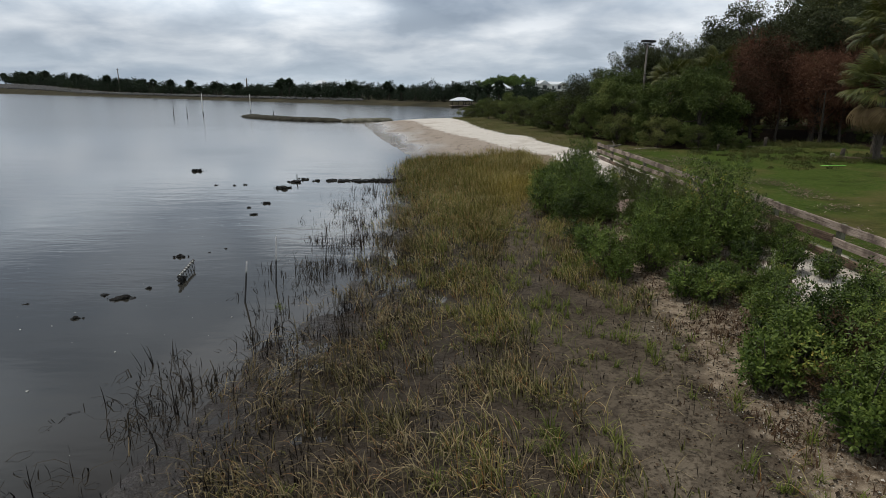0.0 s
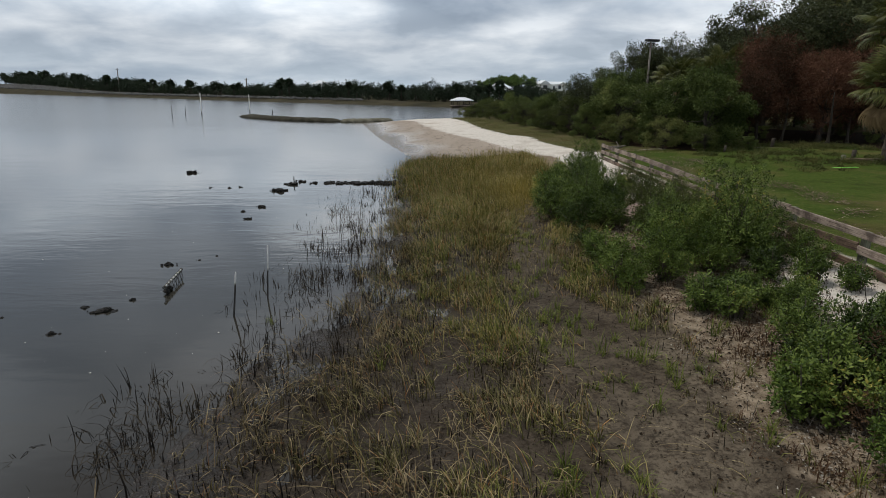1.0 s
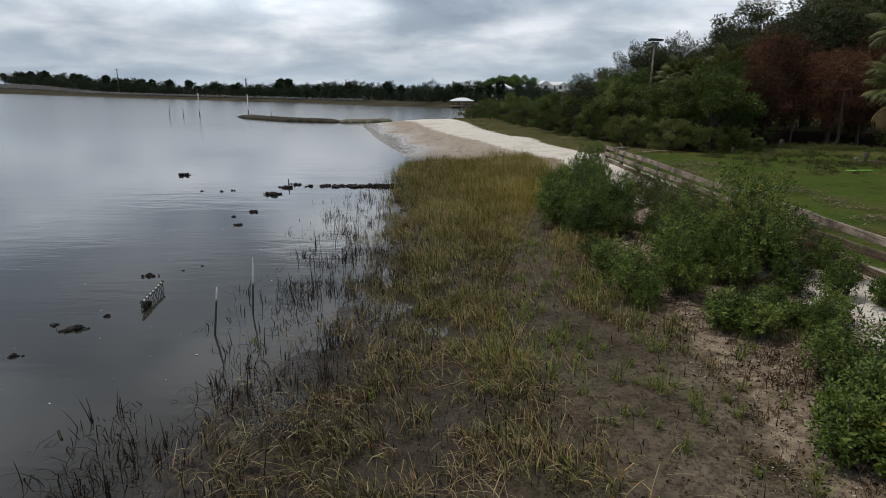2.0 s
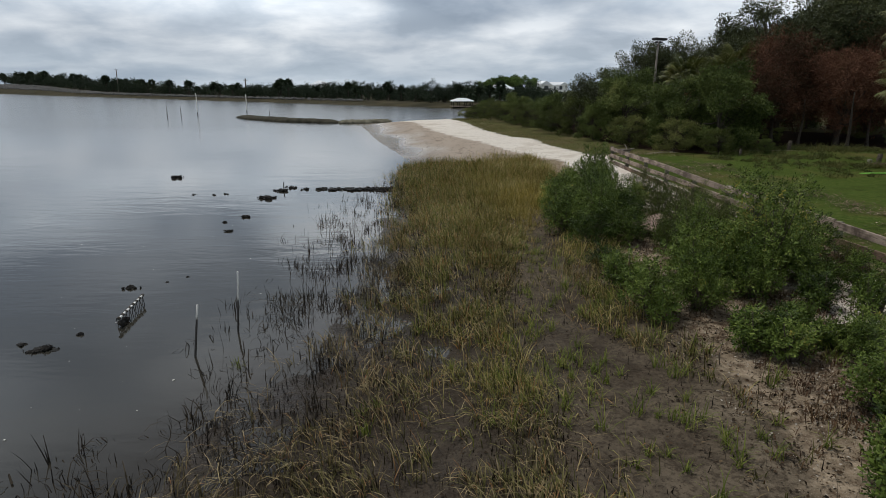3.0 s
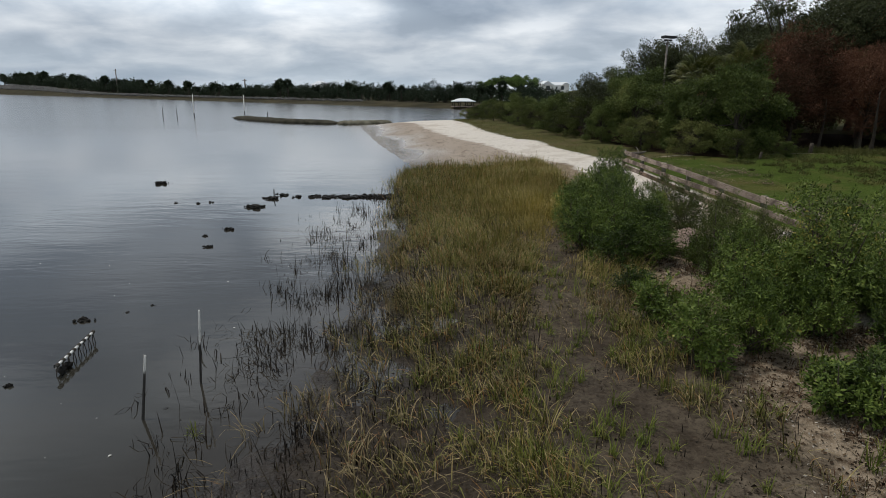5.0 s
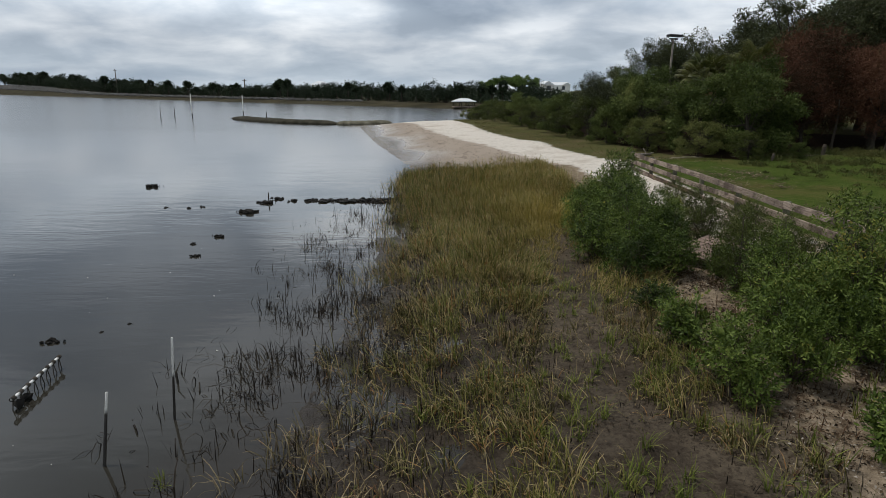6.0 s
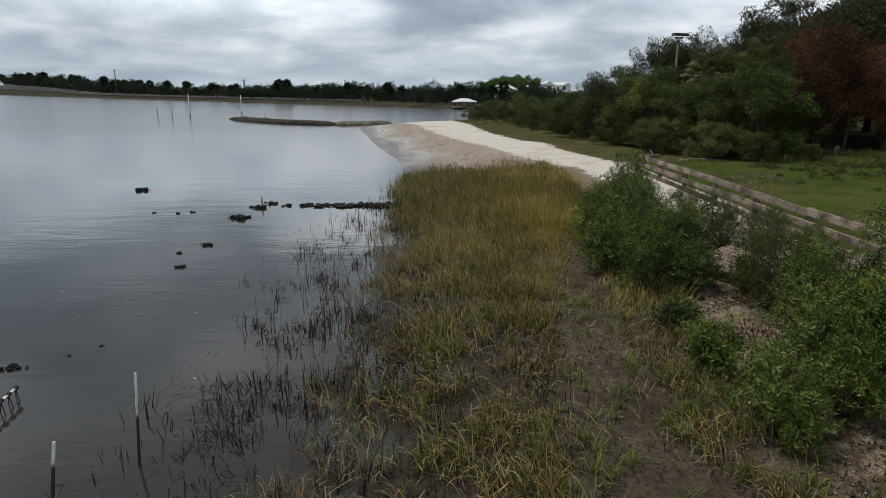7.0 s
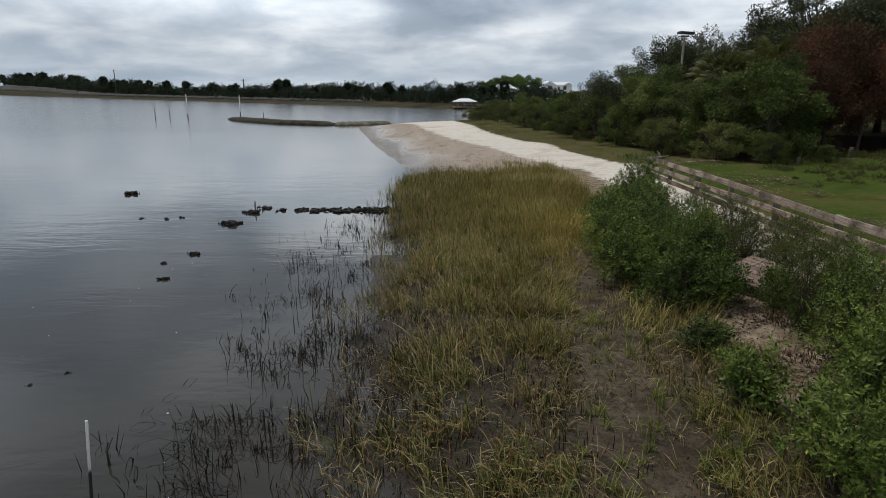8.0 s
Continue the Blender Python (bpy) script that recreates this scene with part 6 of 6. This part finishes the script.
def far_thicket():
    """Shaded undergrowth and trunks beneath the far trees."""
    rng = np.random.RandomState(15)
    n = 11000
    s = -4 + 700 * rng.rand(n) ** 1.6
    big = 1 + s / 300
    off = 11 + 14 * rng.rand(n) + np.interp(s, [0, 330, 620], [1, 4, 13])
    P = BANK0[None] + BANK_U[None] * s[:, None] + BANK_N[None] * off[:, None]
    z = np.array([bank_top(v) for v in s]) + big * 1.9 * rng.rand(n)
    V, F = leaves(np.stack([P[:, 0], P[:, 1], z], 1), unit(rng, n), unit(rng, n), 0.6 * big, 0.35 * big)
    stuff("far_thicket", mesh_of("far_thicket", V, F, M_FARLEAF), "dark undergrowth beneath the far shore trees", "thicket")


far_thicket()


def gable_roof(bm, cx, cy, z, lx, ly, h, over=0.3):
    a, b = lx / 2 + over, ly / 2 + over
    v = [bm.verts.new(p) for p in ((cx - a, cy - b, z), (cx + a, cy - b, z), (cx + a, cy + b, z), (cx - a, cy + b, z), (cx, cy - b, z + h), (cx, cy + b, z + h))]
    for f in ((0, 1, 4), (2, 3, 5), (0, 4, 5, 3), (1, 2, 5, 4), (0, 3, 2, 1)):
        bm.faces.new([v[i] for i in f])


def house():
    base = thing("beach_house", pose(35.8, 200, 1.5, 0, 0, 8), "white two-storey beach house with pale gabled roofs", "house")
    part("wall", bm_mesh("wall", box_bm(9.0, 6.0, 4.6, 0.03, cz=1.3), M_WHITEPAINT), base)
    for cx, lx, gh in ((-2.9, 3.4, 1.25), (3.1, 2.2, 0.75)):
        bm = bmesh.new()
        gable_roof(bm, cx, -0.3, 3.62, lx, 6.2, gh)
        part("roof", bm_mesh("roof", bm, M_TINROOF), base)
    bm = bmesh.new()
    a, b = 5.0, 3.4
    v = [bm.verts.new(p) for p in ((-a, -b + 0.6, 3.61), (a, -b + 0.6, 3.61), (a, b, 3.61), (-a, b, 3.61), (-a + 0.4, 0, 4.5), (a - 0.4, 0, 4.5))]
    for f in ((0, 1, 5, 4), (2, 3, 4, 5), (1, 2, 5), (3, 0, 4)):
        bm.faces.new([v[i] for i in f])
    part("roof", bm_mesh("roof", bm, M_TINROOF), base)
    for x, z, w, h in ((-2.7, 2.7, 1.6, 1.5), (0.2, 2.6, 0.8, 1.2), (2.2, 2.7, 1.2, 1.4), (-2.7, 0.9, 1.2, 1.3), (2.2, 0.9, 1.2, 1.3)):
        win = part("window", bm_mesh("window", box_bm(w, 0.12, h, 0.01), M_WHITEPAINT), base, m=pose(x, -3.02, z))
        part("pane", bm_mesh("pane", box_bm(w - 0.2, 0.05, h - 0.2, 0), M_DARKGLASS), win, "dark window pane", m=pose(0, -0.06, 0))
    part("balcony", bm_mesh("balcony", box_bm(2.6, 1.2, 0.15, 0.02), M_RAIL_BROWN), base, "brown timber balcony", m=pose(-2.2, -3.6, 1.6))
    for x in (-3.4, -2.2, -1.0):
        part("baluster", bm_mesh("baluster", box_bm(0.1, 0.1, 1.0, 0.01), M_RAIL_BROWN), base, m=pose(x, -4.1, 2.1))


house()


def hip_shelter(x, y, z, w, d, eave, top, rz, name, label, posts=True):
    base = thing(name, pose(x, y, z, 0, 0, rz), label, "shelter" if posts else "house")
    bm = bmesh.new()
    a, b = w / 2, d / 2
    v = [bm.verts.new(p) for p in ((-a, -b, eave), (a, -b, eave), (a, b, eave), (-a, b, eave), (-a * 0.35, 0, top), (a * 0.35, 0, top), (-a, -b, eave - 0.12), (a, -b, eave - 0.12), (a, b, eave - 0.12), (-a, b, eave - 0.12))]
    for f in ((0, 1, 5, 4), (2, 3, 4, 5), (1, 2, 5), (3, 0, 4), (0, 6, 7, 1), (1, 7, 8, 2), (2, 8, 9, 3), (3, 9, 6, 0), (6, 9, 8, 7)):
        bm.faces.new([v[i] for i in f])
    part("roof", bm_mesh("roof", bm, M_TINROOF), base, "pale metal hip roof")
    if posts:
        for px in (-a * 0.85, -a * 0.3, a * 0.3, a * 0.85):
            for py in (-b * 0.8, b * 0.8):
                part("post", bm_mesh("post", box_bm(0.14, 0.14, eave + 0.3, 0.01), M_POLEDARK), base, m=pose(px, py, eave / 2 - 0.15))
        part("deck", bm_mesh("deck", box_bm(w * 0.95, d * 0.95, 0.16, 0.01), M_RAIL), base, m=pose(0, 0, 0.0))
    else:
        part("wall", bm_mesh("wall", box_bm(w * 0.86, d * 0.86, eave, 0.02, cz=eave / 2 - 0.1), M_WHITEPAINT), base)
    return base


hip_shelter(3.95, 121, 0.35, 4.4, 3.6, 1.05, 1.6, 6, "dock_shelter", "open dock shelter with pale metal hip roof")
hip_shelter(15.3, 160, 0.7, 6.0, 4.5, 3.1, 4.4, 10, "shore_house", "small far house with pale hip roof among trees", False)
hip_shelter(11.4, 150, 0.7, 3.4, 3.0, 1.5, 2.3, 0, "shore_shed", "small far shed with pale roof among trees", False)
dock = thing("dock", pose(6.0, 117, 0.35), "small timber dock at the far shore", "dock")
part("deck", bm_mesh("deck", box_bm(2.6, 1.6, 0.14, 0.01), M_RAIL), dock)
for x in (-1.1, 0.0, 1.1):
    part("pile", mesh_of("pile", *tube([(x, -0.6, -1.0), (x, -0.6, 0.4)], 0.09, 7), M_POLEDARK, True), dock)

# houses behind the far trees
for s, off, w, eave, top, label in ((115, 40, 4.6, 4.6, 6.0, "pale far roof showing over the shore trees"), (610, 40, 20, 2.6, 4.2, "low grey far house on the embankment")):
    x, y = along(s, off)
    hip_shelter(x, y, bank_top(s), w, 7, eave, top, 40, "bank_house", label, False)

# utility poles on the embankment
for x, y, z, H in ((-176, 331, 3.0, 11.5), (-74.3, 231, 2.2, 5.4)):
    base = thing("utility_pole", pose(x, y, z, 0, 1.2, 0), "tall thin utility pole on the embankment", "utility pole", "utility poles")
    part("shaft", mesh_of("shaft", *tube([(0, 0, -0.5), (0, 0, H * 0.5), (0, 0, H)], [0.32, 0.27, 0.22], 8), M_LAMPPOLE, True), base)
    part("crossarm", bm_mesh("crossarm", box_bm(1.8, 0.15, 0.15, 0.01), M_LAMPPOLE), base, m=pose(0, 0, H - 0.6))
